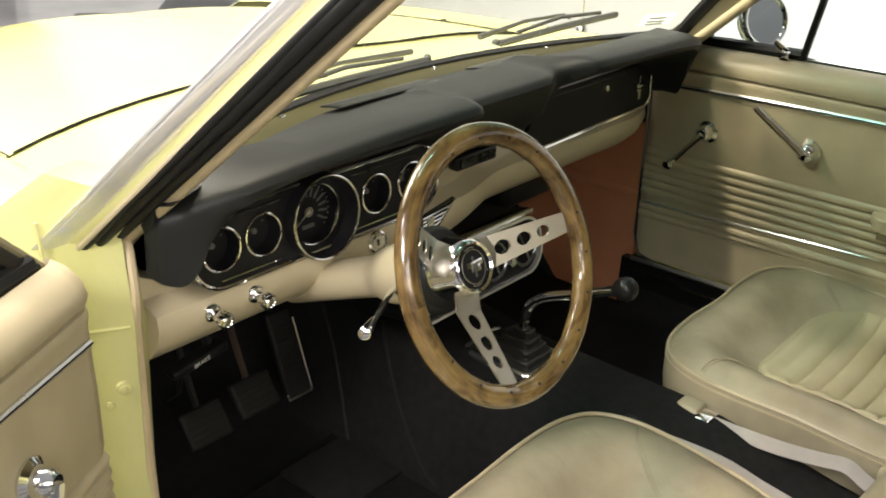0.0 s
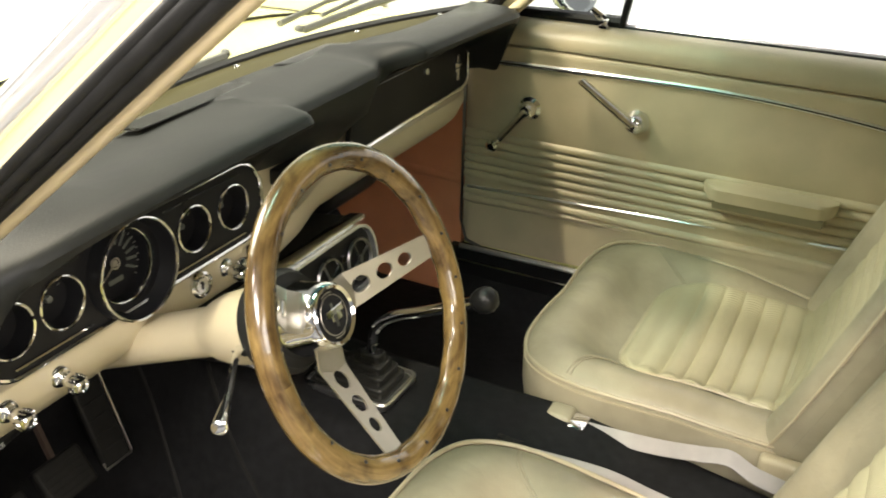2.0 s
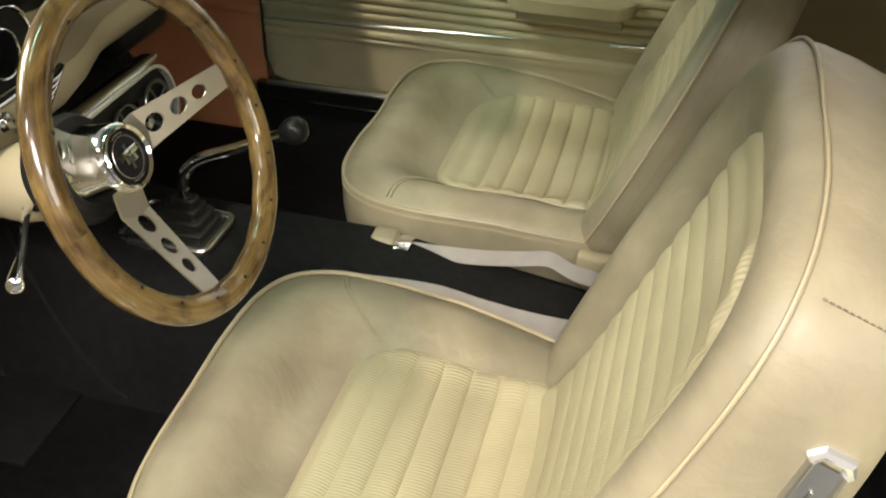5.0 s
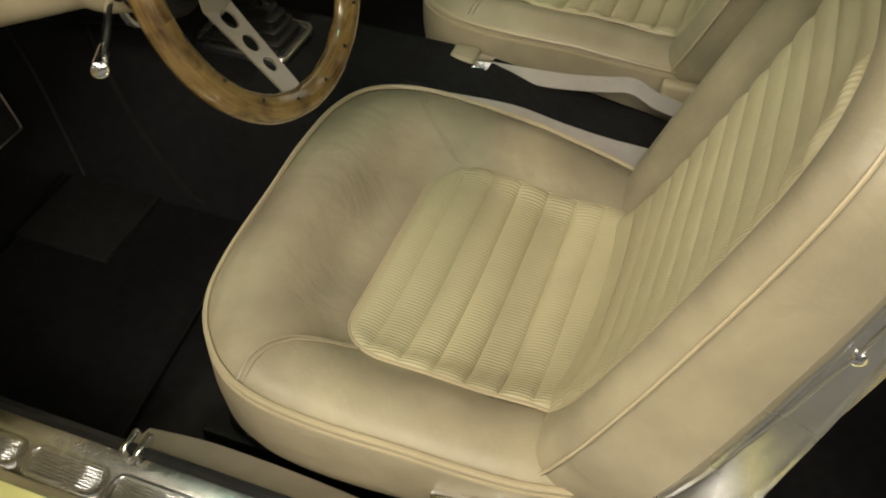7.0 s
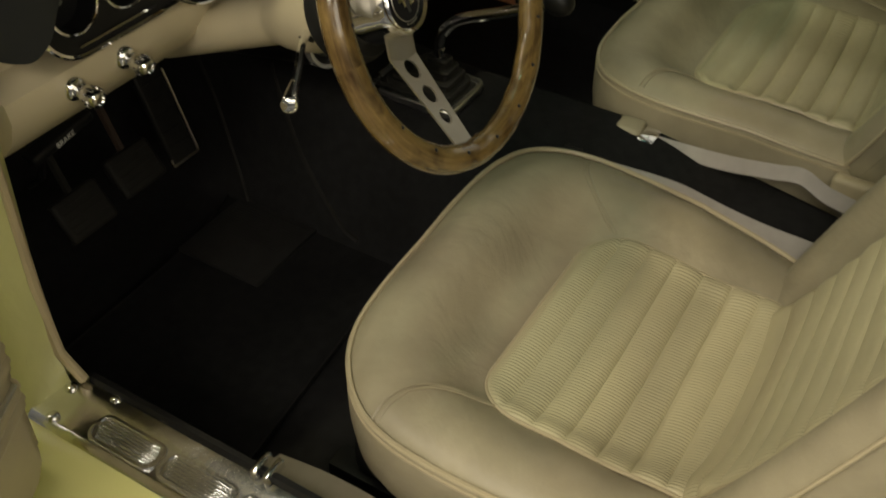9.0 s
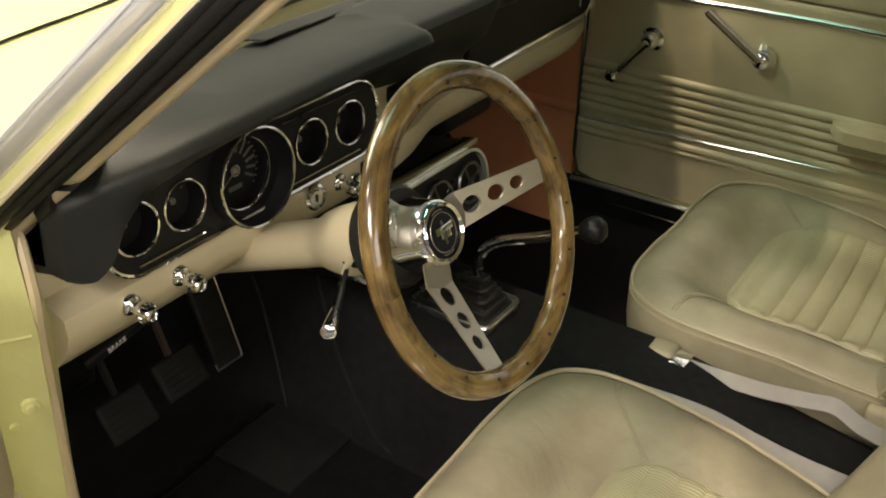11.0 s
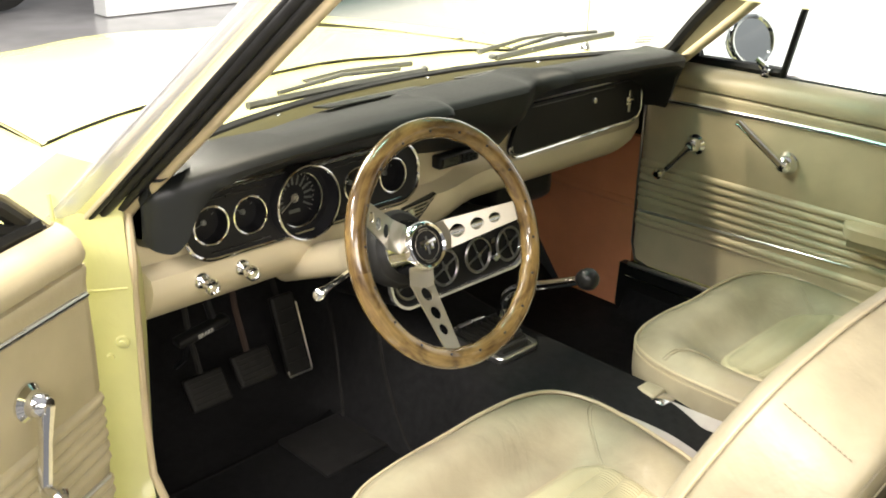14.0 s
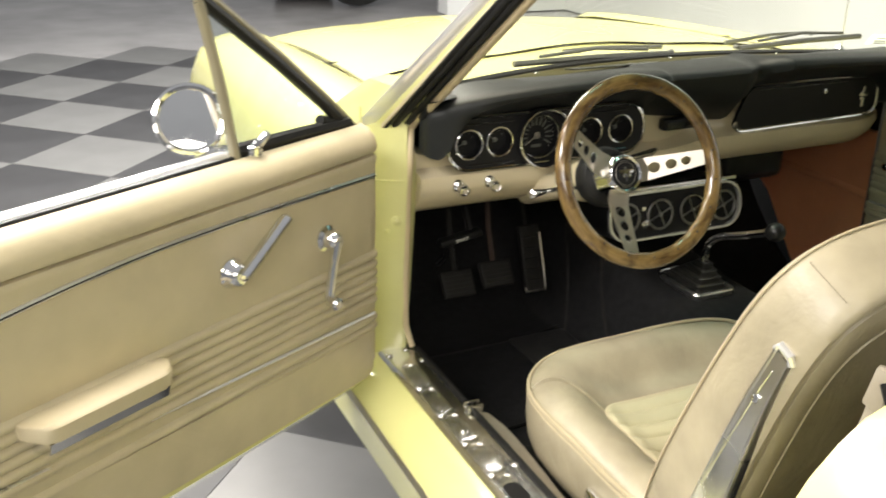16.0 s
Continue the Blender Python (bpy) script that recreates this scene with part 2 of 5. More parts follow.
add_wrinkles(VINYL, 7.0, 0.12)
add_wrinkles(JAMB, 14.0, 0.10)
add_wrinkles(CARPET, 5.0, 0.25)
add_wrinkles(SCUFF, 13.0, 0.06)


# ---- mesh tools ----
def part(name, bm, mat, parent=None, label="", smooth=40):
    bmesh.ops.recalc_face_normals(bm, faces=bm.faces)
    me = bpy.data.meshes.new(name)
    bm.to_mesh(me)
    bm.free()
    for p in me.polygons:
        p.use_smooth = smooth > 0
    if smooth:
        me.set_sharp_from_angle(angle=radians(smooth))
    me.materials.append(mat)
    ob = new(name, me)
    ob.parent = parent
    if label:
        ob["label"] = label
    return ob


def thing(name, at, label, category, group="", kind=""):
    ob = new(name)
    ob.empty_display_size = 0.05
    ob.matrix_world = Matrix.Translation(at) if not isinstance(at, Matrix) else at
    return tagged(ob, label, category, group, kind)


def under(parent, ob):
    """Keep ob where it is built in world space, under its thing."""
    ob.parent = parent
    ob.matrix_parent_inverse = parent.matrix_world.inverted()
    return ob


def wpart(name, bm, mat, parent, label="", smooth=40):
    bpy.context.view_layer.update()
    return under(parent, part(name, bm, mat, None, label, smooth))


def box(bm, c, s, bevel=0.0, segs=2, m=None):
    g = bmesh.ops.create_cube(bm, size=1.0)
    vs = g["verts"]
    for v in vs:
        v.co = Vector((v.co.x * s[0], v.co.y * s[1], v.co.z * s[2]))
    if bevel:
        es = list({e for v in vs for e in v.link_edges})
        r = bmesh.ops.bevel(bm, geom=es, offset=bevel, segments=segs, profile=0.6, affect="EDGES")
        vs = list({v for f in r["faces"] for v in f.verts} | {v for v in vs if v.is_valid})
    t = Matrix.Translation(c)
    for v in vs:
        v.co = t @ ((m @ v.co) if m else v.co)
    return bm


def loft(bm, rings, closed=True, caps=True, loop=False):
    rows = [[bm.verts.new(p) for p in r] for r in rings]
    n = len(rows[0])
    pairs = list(zip(rows, rows[1:] + ([rows[0]] if loop else [])))
    for a, b in (pairs if loop else pairs):
        for i in range(n if closed else n - 1):
            j = (i + 1) % n
            try:
                bm.faces.new((a[i], a[j], b[j], b[i]))
            except ValueError:
                pass
    if caps and closed and not loop:
        bm.faces.new(rows[0])
        bm.faces.new(rows[-1])
    return rows


def sweep(bm, pts, radius, n=8, closed=False, caps=True, flat=1.0, up=(0, 0, 1)):
    """A tube along points; radius may be a list; flat squeezes it along its own up axis."""
    pts = [Vector(p) for p in pts]
    k = len(pts)
    rings = []
    side = None
    for i, p in enumerate(pts):
        a = pts[(i - 1) % k] if closed or i else p
        b = pts[(i + 1) % k] if closed or i < k - 1 else p
        t = (b - a).normalized()
        s = t.cross(Vector(up))
        if s.length < 0.05:
            s = side if side else t.cross(Vector((1, 0, 0)))
        s.normalize()
        if side and s.dot(side) < 0:
            s = -s
        side = s
        w = s.cross(t).normalized()
        r = radius[i] if isinstance(radius, (list, tuple)) else radius
        rings.append([p + s * r * math.cos(2 * math.pi * j / n) + w * r * flat * math.sin(2 * math.pi * j / n) for j in range(n)])
    loft(bm, rings, True, caps and not closed, closed)
    return bm


def lathe(bm, profile, m=None, n=24, caps=True):
    """Profile of (radius, height) turned about z, laid by m."""
    m = m or Matrix()
    rings = [[m @ Vector((r * math.cos(2 * math.pi * j / n), r * math.sin(2 * math.pi * j / n), h)) for j in range(n)] for r, h in profile]
    loft(bm, rings, True, caps)
    return bm


def axis_pose(at, way, spin=0.0):
    """A frame at a point whose z looks along way."""
    q = Vector(way).to_track_quat("Z", "Y")
    return Matrix.Translation(at) @ q.to_matrix().to_4x4() @ Matrix.Rotation(spin, 4, "Z")


def rounded(w, h, r, n=6, cx=0.0, cy=0.0):
    pts = []
    for k, (sx, sy) in enumerate(((1, 1), (-1, 1), (-1, -1), (1, -1))):
        for i in range(n + 1):
            a = math.pi / 2 * (k + i / n)
            pts.append((cx + sx * (w / 2 - r) + r * math.cos(a), cy + sy * (h / 2 - r) + r * math.sin(a)))
    return pts


def slab(bm, outline, depth, m=None, holes=(), bevel=0.0):
    """A plate of an outline with holes, from z 0 to depth, laid by m."""
    m = m or Matrix()
    edges, first = [], list(bm.verts)
    for ring in (outline, *holes):
        vs = [bm.verts.new((x, y, 0)) for x, y in ring]
        edges += [bm.edges.new((vs[i], vs[(i + 1) % len(vs)])) for i in range(len(vs))]
    f = bmesh.ops.triangle_fill(bm, use_beauty=True, use_dissolve=False, edges=edges)
    faces = [g for g in f["geom"] if isinstance(g, bmesh.types.BMFace)]
    ex = bmesh.ops.extrude_face_region(bm, geom=faces)
    up = [g for g in ex["geom"] if isinstance(g, bmesh.types.BMVert)]
    for v in up:
        v.co.z += depth
    old = set(first)
    for v in bm.verts:
        if v not in old:
            v.co = m @ v.co
    return bm


def smooth_path(pts, n=6, closed=False):
    """Catmull-Rom points through the given ones."""
    pts = [Vector(p) for p in pts]
    k, out = len(pts), []
    for i in range(k if closed else k - 1):
        if closed:
            p0, p1, p2, p3 = pts[i - 1], pts[i], pts[(i + 1) % k], pts[(i + 2) % k]
        else:
            p0, p1, p2, p3 = pts[max(i - 1, 0)], pts[i], pts[i + 1], pts[min(i + 2, k - 1)]
        for j in range(n):
            t = j / n
            out.append(0.5 * ((2 * p1) + (p2 - p0) * t + (2 * p0 - 5 * p1 + 4 * p2 - p3) * t * t + (3 * p1 - p0 - 3 * p2 + p3) * t ** 3))
    if not closed:
        out.append(pts[-1])
    return out


def ring_circle(r, n=20, cx=0.0, cy=0.0):
    return [(cx + r * math.cos(2 * math.pi * i / n), cy + r * math.sin(2 * math.pi * i / n)) for i in range(n)]


def torus(bm, R, r, m=None, n=64, k=10):
    m = m or Matrix()
    rings = [[m @ Vector(((R + r * math.cos(2 * math.pi * j / k)) * math.cos(a), (R + r * math.cos(2 * math.pi * j / k)) * math.sin(a), r * math.sin(2 * math.pi * j / k))) for j in range(k)] for a in [2 * math.pi * i / n for i in range(n)]]
    loft(bm, rings, True, False, True)
    return bm


# ---- the hall ----
TILE, TILE_TURN, TILE_AT = 0.514, 47.35, (-0.989, 3.586)
hall_floor = new("floor", bpy.data.meshes.new("floor"))
fb = bmesh.new()
box(fb, (0, 0, -0.06), (60, 60, 0.1))
fb.to_mesh(hall_floor.data)
fb.free()
GROUT = material("polished_concrete", (0.41, 0.405, 0.405), 0.12, 0, 0.25, 2)
hall_floor.data.materials.append(GROUT)
tagged(hall_floor, "polished showroom floor of dark and light grey checkered tiles", "floor", kind="structure")
TILE_DARK = material("dark_grey_tile", (0.044, 0.045, 0.048), 0.46, 0, 0.25, 6, spec=0.35)
TILE_LIGHT = material("light_grey_tile", (0.15, 0.153, 0.153), 0.46, 0, 0.12, 6, spec=0.35)


def wall(name, c, s, label):
    b = bmesh.new()
    box(b, c, s)
    ob = part(name, b, WALLW, smooth=0)
    return tagged(ob, label, "wall", kind="structure")


wall("wall_north", (6.81, 6.5, 2.2), (9.0, 0.2, 4.4), "plain white painted showroom partition wall")
wall("wall_east", (3.6, 0, 2.2), (0.2, 12.8, 4.4), "plain white painted showroom side wall")


# ---- car body ----
car = thing("car_body", (0, 0, 0), "pale yellow vintage two-door coupe body with its door opening", "car")


def grid_face(bm, rows):
    loft(bm, rows, False, False)
    return bm


def hood_point(u, v):
    """u from -1 to 1 across, v from 0 at the cowl to 1 at the nose."""
    x, y = 0.62 * u, 0.66 + 1.17 * v
    f = (y - 0.66) / 1.04
    z = 0.893 - 0.088 * f * f - 0.032 * u ** 4 + 0.012 * max(0.0, 1 - (x / 0.22) ** 2) - 2.2 * max(0.0, y - 1.66) ** 2
    return Vector((x * (1 - 0.06 * f), y + (0.055 - 0.03 * v) * (1 - u * u), z))


b = bmesh.new()
rows = [[hood_point(-1 + 0.1 * k, i / 24) for k in range(21)] for i in range(25)]
grid_face(b, rows)
wpart("hood", b, PAINT, car, "pale yellow hood with a raised centre")
for s in (-1, 1):
    b = bmesh.new()
    prof = [(0.625, 0.866), (0.66, 0.878), (0.70, 0.876), (0.76, 0.862), (0.81, 0.83), (0.83, 0.78), (0.835, 0.66), (0.82, 0.5)]
    rows = []
    for y in [0.36 + i * 0.11 for i in range(15)]:
        f = (y - 0.36) / 1.54
        rows.append([(s * x * (1 - 0.06 * f * f), y, z - 0.085 * f * f - 1.6 * max(0.0, y - 1.62) ** 2) for x, z in prof])
    grid_face(b, rows)
    wpart("fender", b, PAINT, car)
for run in ([hood_point(-0.995, k / 12) for k in range(10)], [hood_point(0.995, k / 12) for k in range(10)], [hood_point(-0.98 + 0.098 * k, 0.0) for k in range(21)]):
    b = bmesh.new()
    sweep(b, [p + Vector((0, 0, 0.0012)) for p in run], 0.0018, 4)
    wpart("hood_gap", b, BLACK, car)
# cowl between the hood and the windshield
b = bmesh.new()
US = [-1.05 + 0.15 * k for k in range(15)]
grid_face(b, [[hood_point(u, 0.0) + Vector((0, 0.004, -0.003)) for u in US],
              [Vector((0.645 * u, 0.53 + 0.04 * (1 - u * u), 0.895 - 0.022 * u * u)) for u in US],
              [Vector((0.66 * u, 0.33 + 0.125 * (1 - u * u), 0.902 - 0.020 * u * u)) for u in US]])
wpart("cowl_panel", b, PAINT, car)

# the windshield: lower edge bows forward
def ws_point(x, k):
    """x across, k from 0 at the base to 1 at the header."""
    yb, zb = 0.46 - 0.17 * (x / 0.66) ** 2, 0.915
    yt, zt = -0.02 - 0.12 * (x / 0.56) ** 2 * 0.6, 1.262
    xx = x * (1 - 0.13 * k)
    bulge = 0.03 * math.sin(math.pi * k)
    return Vector((xx, yb + (yt - yb) * k + bulge, zb + (zt - zb) * k + bulge * 0.5))


b = bmesh.new()
grid_face(b, [[ws_point(-0.66 + 0.066 * i, k / 8) for i in range(21)] for k in range(9)])
pane = wpart("windshield", b, GLASS_GREEN, car, "green-tinted curved windshield glass")
b = bmesh.new()
sweep(b, [ws_point(-0.66 + 0.066 * i, 0.0) + Vector((0, -0.005, -0.002)) for i in range(21)], 0.014, 8)
wpart("windshield_gasket", b, RUBBER, car, "black rubber windshield gasket")
b = bmesh.new()
sweep(b, [ws_point(-0.66 + 0.066 * i, 0.0) + Vector((0, 0.02, -0.012)) for i in range(21)], 0.006, 6)
wpart("windshield_trim", b, CHROME, car, "bright chrome windshield trim")

# A-pillars: black weatherstrip, painted post, tan inner edge, chrome drip strip
for s in (-1, 1):
    def P(x, y, z):
        return Vector((s * x, y, z))
    def seam(a, c, t):
        return a + (c - a) * t
    c0, c1 = P(0.752, 0.338, 0.858), P(0.580, -0.040, 1.256)
    g0, g1 = P(0.714, 0.308, 0.854), P(0.580, -0.127, 1.273)
    n0, n1 = P(0.664, 0.300, 0.857), P(0.579, -0.174, 1.272)
    out = P(0.55, -0.45, 0.70).normalized() if s < 0 else P(0.55, -0.45, 0.70).normalized()
    ts = [i / 8 for i in range(9)]
    b = bmesh.new()
    rings = []
    for t in ts:
        c, g, n = seam(c0, c1, t), seam(g0, g1, t), seam(n0, n1, t)
        rings.append([c - out * 0.004, c.lerp(g, 0.52) - out * 0.004, g - out * 0.001, n - out * 0.008, n + P(-0.01, 0.05, 0.02), c + P(-0.055, 0.012, 0.0)])
    loft(b, rings)
    # passenger pillar is the same yellow, with its shade painted in
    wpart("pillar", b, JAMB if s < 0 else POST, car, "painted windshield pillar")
    b = bmesh.new()
    sweep(b, [ws_point(s * 0.66, k / 8) + Vector((-s * 0.006, -0.006, -0.004)) for k in range(9)], 0.015, 8)
    wpart("windshield_gasket", b, RUBBER, car)
    b = bmesh.new()
    rings = []
    for t in ts:
        c, g = seam(c0, c1, t), seam(g0, g1, t)
        m = c.lerp(g, 0.55)
        rings.append([c - out * 0.003, c + out * 0.006, c.lerp(m, 0.16) + out * 0.0105, c.lerp(m, 0.30) + out * 0.0115, c.lerp(m, 0.40) + out * 0.0065, c.lerp(m, 0.50) + out * 0.0105, c.lerp(m, 0.70) + out * 0.0085, c.lerp(m, 0.88) + out * 0.005, m - out * 0.001, m - out * 0.005])
    loft(b, rings)
    wpart("drip_moulding", b, SATIN, car, "bright chrome drip moulding")
    b = bmesh.new()
    loft(b, [[seam(g0, g1, t) - out * 0.002, seam(n0, n1, t) - out * 0.001, seam(n0, n1, t) - out * 0.012, seam(g0, g1, t) - out * 0.013] for t in ts])
    wpart("weatherstrip", b, RUBBER, car, "black ribbed rubber door weatherstrip")
    b = bmesh.new()
    sweep(b, [seam(c0, c1, t).lerp(seam(g0, g1, t), 0.95) + out * 0.001 for t in ts], 0.0040, 8)
    wpart("pillar_bead", b, VINYL, car, "thin pale bead along the weatherstrip")
    for k, rad, lift in ((0.15, 0.0056, 0.005), (0.48, 0.0080, 0.006), (0.86, 0.0078, 0.003)):
        b = bmesh.new()
        sweep(b, [seam(g0, g1, t).lerp(seam(n0, n1, t), k) + out * lift for t in ts], rad, 10)
        wpart("weatherstrip", b, RUBBER, car, "black ribbed rubber door weatherstrip")
    b = bmesh.new()
    sweep(b, [seam(n0, n1, t) + P(-0.010, 0.002, -0.002) for t in ts], 0.0105, 10)
    wpart("pillar_trim", b, TANTRIM, car, "tan windlace along the pillar")

# roof with its black rail seals
b = bmesh.new()
rows = []
for y in [-0.06 - 0.14 * i for i in range(13)]:
    rows.append([(x, y, 1.35 - 0.05 * (x / 0.6) ** 4 - 0.03 * ((y + 0.75) / 0.7) ** 2) for x in [-0.6 + 0.1 * i for i in range(13)]])
rows = [[(-0.622, r[0][1], 1.252), (-0.616, r[0][1], 1.275), *r, (0.616, r[0][1], 1.275), (0.622, r[0][1], 1.252)] for r in rows]
lip = [ws_point(max(-0.66, min(0.66, p[0] * 1.12)), 1.0) for p in rows[0]]
rows = [[(p.x, p.y + 0.012, p.z - 0.004) for p in lip], [((p.x + q[0]) / 2, (p.y + q[1]) / 2 + 0.02, (p.z + q[2]) / 2 + 0.02) for p, q in zip(lip, rows[0])], *rows]
grid_face(b, rows)
wpart("roof", b, PAINT, car)
b = bmesh.new()
grid_face(b, [[(x * 0.97, y, z - 0.035) for x, y, z in r[2:-2]] for r in rows[2:]])
wpart("headliner", b, VINYL, car, "parchment vinyl headliner")
for s in (-1, 1):
    b = bmesh.new()
    sweep(b, [(s * 0.592, -0.13, 1.258), (s * 0.60, -0.45, 1.268), (s * 0.60, -0.65, 1.267), (s * 0.60, -1.2, 1.262)], 0.012, 8)
    wpart("roof_rail_seal", b, RUBBER, car, "black rubber roof rail seal")
b = bmesh.new()
sweep(b, [ws_point(-0.62 + 0.062 * i, 1.0) for i in range(21)], 0.02, 8)
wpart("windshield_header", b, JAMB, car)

# front door jambs
for s in (-1, 1):
    b = bmesh.new()
    loft(b, [[(s * x, y, z) for x, y in sec] for z, sec in (
        (0.30, [(0.82, 0.42), (0.775, 0.335), (0.735, 0.27), (0.68, 0.262), (0.665, 0.30), (0.70, 0.45)]),
        (0.40, [(0.82, 0.42), (0.775, 0.335), (0.73, 0.262), (0.68, 0.255), (0.665, 0.30), (0.70, 0.45)]),
        (0.55, [(0.82, 0.42), (0.775, 0.325), (0.725, 0.295), (0.685, 0.262), (0.655, 0.29), (0.70, 0.45)]),
        (0.76, [(0.82, 0.42), (0.775, 0.325), (0.72, 0.29), (0.68, 0.258), (0.65, 0.28), (0.70, 0.45)]),
        (0.87, [(0.79, 0.42), (0.755, 0.340), (0.715, 0.300), (0.672, 0.280), (0.65, 0.31), (0.70, 0.45)]),
        (0.95, [(0.73, 0.33), (0.715, 0.262), (0.690, 0.222), (0.664, 0.205), (0.645, 0.23), (0.68, 0.35)]))])
    if s > 0:
        b.free()
    else:
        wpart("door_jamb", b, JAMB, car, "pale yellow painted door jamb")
        b = bmesh.new()
        sweep(b, [(-0.778, 0.326, 0.762), (-0.75, 0.309, 0.760), (-0.72, 0.290, 0.757), (-0.684, 0.262, 0.760)], 0.0022, 6)
        wpart("panel_seam", b, JAMB, car)
        b = bmesh.new()
        sweep(b, [(-0.7535, 0.318, 0.90), (-0.7515, 0.3105, 0.80), (-0.752, 0.3105, 0.70), (-0.754, 0.309, 0.56), (-0.760, 0.318, 0.42)], 0.0028, 6)
        wpart("pressed_crease", b, JAMB, car)
        b = bmesh.new()
        lathe(b, [(0.011, -0.002), (0.009, 0.002), (0.0055, 0.003), (0.005, 0.007), (0.002, 0.008)], axis_pose((-0.697, 0.270, 0.676), (-0.6, -0.8, 0)), 12)
        lathe(b, [(0.006, -0.002), (0.005, 0.002), (0.002, 0.0025)], axis_pose((-0.712, 0.282, 0.652), (-0.6, -0.8, 0)), 10)
        wpart("jamb_bolt", b, JAMB, car, "painted bolt in the door jamb")
    b = bmesh.new()
    sweep(b, [(s * 0.655, 0.300, 0.862), (s * 0.664, 0.280, 0.845), (s * 0.670, 0.266, 0.80), (s * 0.674, 0.264, 0.76), (s * 0.678, 0.264, 0.55), (s * 0.680, 0.257, 0.45), (s * 0.674, 0.237, 0.41)] if s < 0 else [(0.672, 0.341, 0.86), (0.675, 0.341, 0.6), (0.676, 0.341, 0.44), (0.672, 0.325, 0.395), (0.668, 0.28, 0.384)], 0.0065 if s < 0 else 0.0035, 8)
    wpart("jamb_windlace", b, TANTRIM if s < 0 else DARKSTEEL, car, "tan windlace on the jamb edge")
    # rocker
    b = bmesh.new()
    low = 0.0 if s < 0 else 0.014
    loft(b, [[(s * x, y, z) for x, z in ((0.655, 0.27), (0.66, 0.393 - low), (0.735, 0.393 - low), (0.79, 0.372 - low), (0.81, 0.345), (0.80, 0.24), (0.70, 0.2))] for y in (0.36, -0.2, -1.0)])
    wpart("rocker_panel", b, PAINT if s < 0 else BLACK, car, "pale yellow rocker panel" if s < 0 else "black inner sill")
    b = bmesh.new()
    sweep(b, [(s * 0.806, 0.33, 0.335), (s * 0.806, -0.95, 0.335)], 0.011, 6)
    wpart("rocker_moulding", b, STEEL, car, "grey rocker moulding")

# rear quarter with a rounded shoulder, and the closed rear pillar above it
for s in (-1, 1):
    b = bmesh.new()
    sec = [(0.80, 0.35), (0.806, 0.62), (0.795, 0.74), (0.774, 0.802), (0.75, 0.838), (0.722, 0.866), (0.692, 0.888), (0.656, 0.900), (0.60, 0.904), (0.60, 0.35)]
    rings = []
    for y, k in ((-0.852, 0.93), (-0.856, 0.97), (-0.868, 0.99), (-0.89, 1.0), (-1.2, 1.0), (-1.75, 0.98)):
        rings.append([(s * (0.70 + (x - 0.70) * k), y, 0.6 + (z - 0.6) * k) for x, z in sec])
    loft(b, rings)
    wpart("quarter_panel", b, PAINT, car, "pale yellow rear quarter panel with rounded shoulder")
    b = bmesh.new()
    loft(b, [[(s * x, y, z) for x, y in ((0.66, y0), (0.58, y0 + 0.01), (0.58, -1.75), (0.66, -1.75))] for z, y0 in ((0.86, -1.02), (1.29, -1.18))])
    wpart("rear_pillar", b, PAINT, car)
# carpeted floor, tunnel, firewall
def carpet_z(x, y):
    a = abs(x)
    up = max(0.0, y - 0.57) ** 1.3 * 1.5
    t = min(1, max(0, (0.20 - a) / 0.10))
    t = t * t * (3 - 2 * t)
    tz = 0.455 + max(0, y - 0.2) * 0.12 - max(0, -y - 0.1) * 0.16
    side = max(0, (a - 0.62) / 0.05) if y < 0.335 or x < 0 else 0.0
    return max(0.255 + up, (0.255 + up) * (1 - t) + tz * t) + 0.11 * side * side


b = bmesh.new()
rows = []
for y in [-1.3, -0.9, -0.5, -0.1, 0.2, 0.33, 0.345, 0.4, 0.5, 0.57, 0.64, 0.72, 0.80, 0.86]:
    row = []
    for x in [-0.67, -0.655, -0.64, -0.62, -0.55, -0.4, -0.25, -0.205, -0.19, -0.175, -0.155, -0.14, -0.125, -0.11, -0.095, -0.04, 0.04, 0.095, 0.11, 0.125, 0.14, 0.155, 0.175, 0.19, 0.205, 0.25, 0.4, 0.55, 0.62, 0.64, 0.655, 0.67]:
        row.append((x, y, carpet_z(x, y)))
    rows.append(row)
rows.append([(x, 0.90, 0.86) for x, *_ in rows[0]])
grid_face(b, rows)
carpet = tagged(part("carpet", b, CARPET, smooth=60), "black loop carpet over the car floor and tunnel", "carpet", kind="structure")
sol = carpet.modifiers.new("thickness", "SOLIDIFY")
sol.thickness = -0.012

# kick panels
for s in (-1, 1):
    b = bmesh.new()
    rings = []
    for y, low in ((0.343, 0.236), (0.40, 0.232), (0.50, 0.232), (0.535, 0.240), (0.56, 0.258), (0.60, 0.308), (0.70, 0.436), (0.80, 0.50), (0.90, 0.52)):
        zs = [(low, 0.004), (low + 0.008, 0.0), (0.521, 0.0), (0.525, 0.004), (0.532, 0.0055), (0.539, 0.004), (0.543, 0.0), (0.70, 0.0)]
        rings.append([(s * (0.682 - d), y, z) for z, d in zs] + [(s * 0.70, y, 0.70), (s * 0.70, y, low)])
    loft(b, rings)
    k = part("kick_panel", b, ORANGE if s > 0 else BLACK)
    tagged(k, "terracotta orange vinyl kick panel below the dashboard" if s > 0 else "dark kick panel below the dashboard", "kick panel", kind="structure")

# dark cowl sides behind the kick panels
for s in (-1, 1):
    b = bmesh.new()
    box(b, (s * 0.715, 0.63, 0.53), (0.02, 0.58, 0.66))
    wpart("cowl_side", b, BLACK, car)

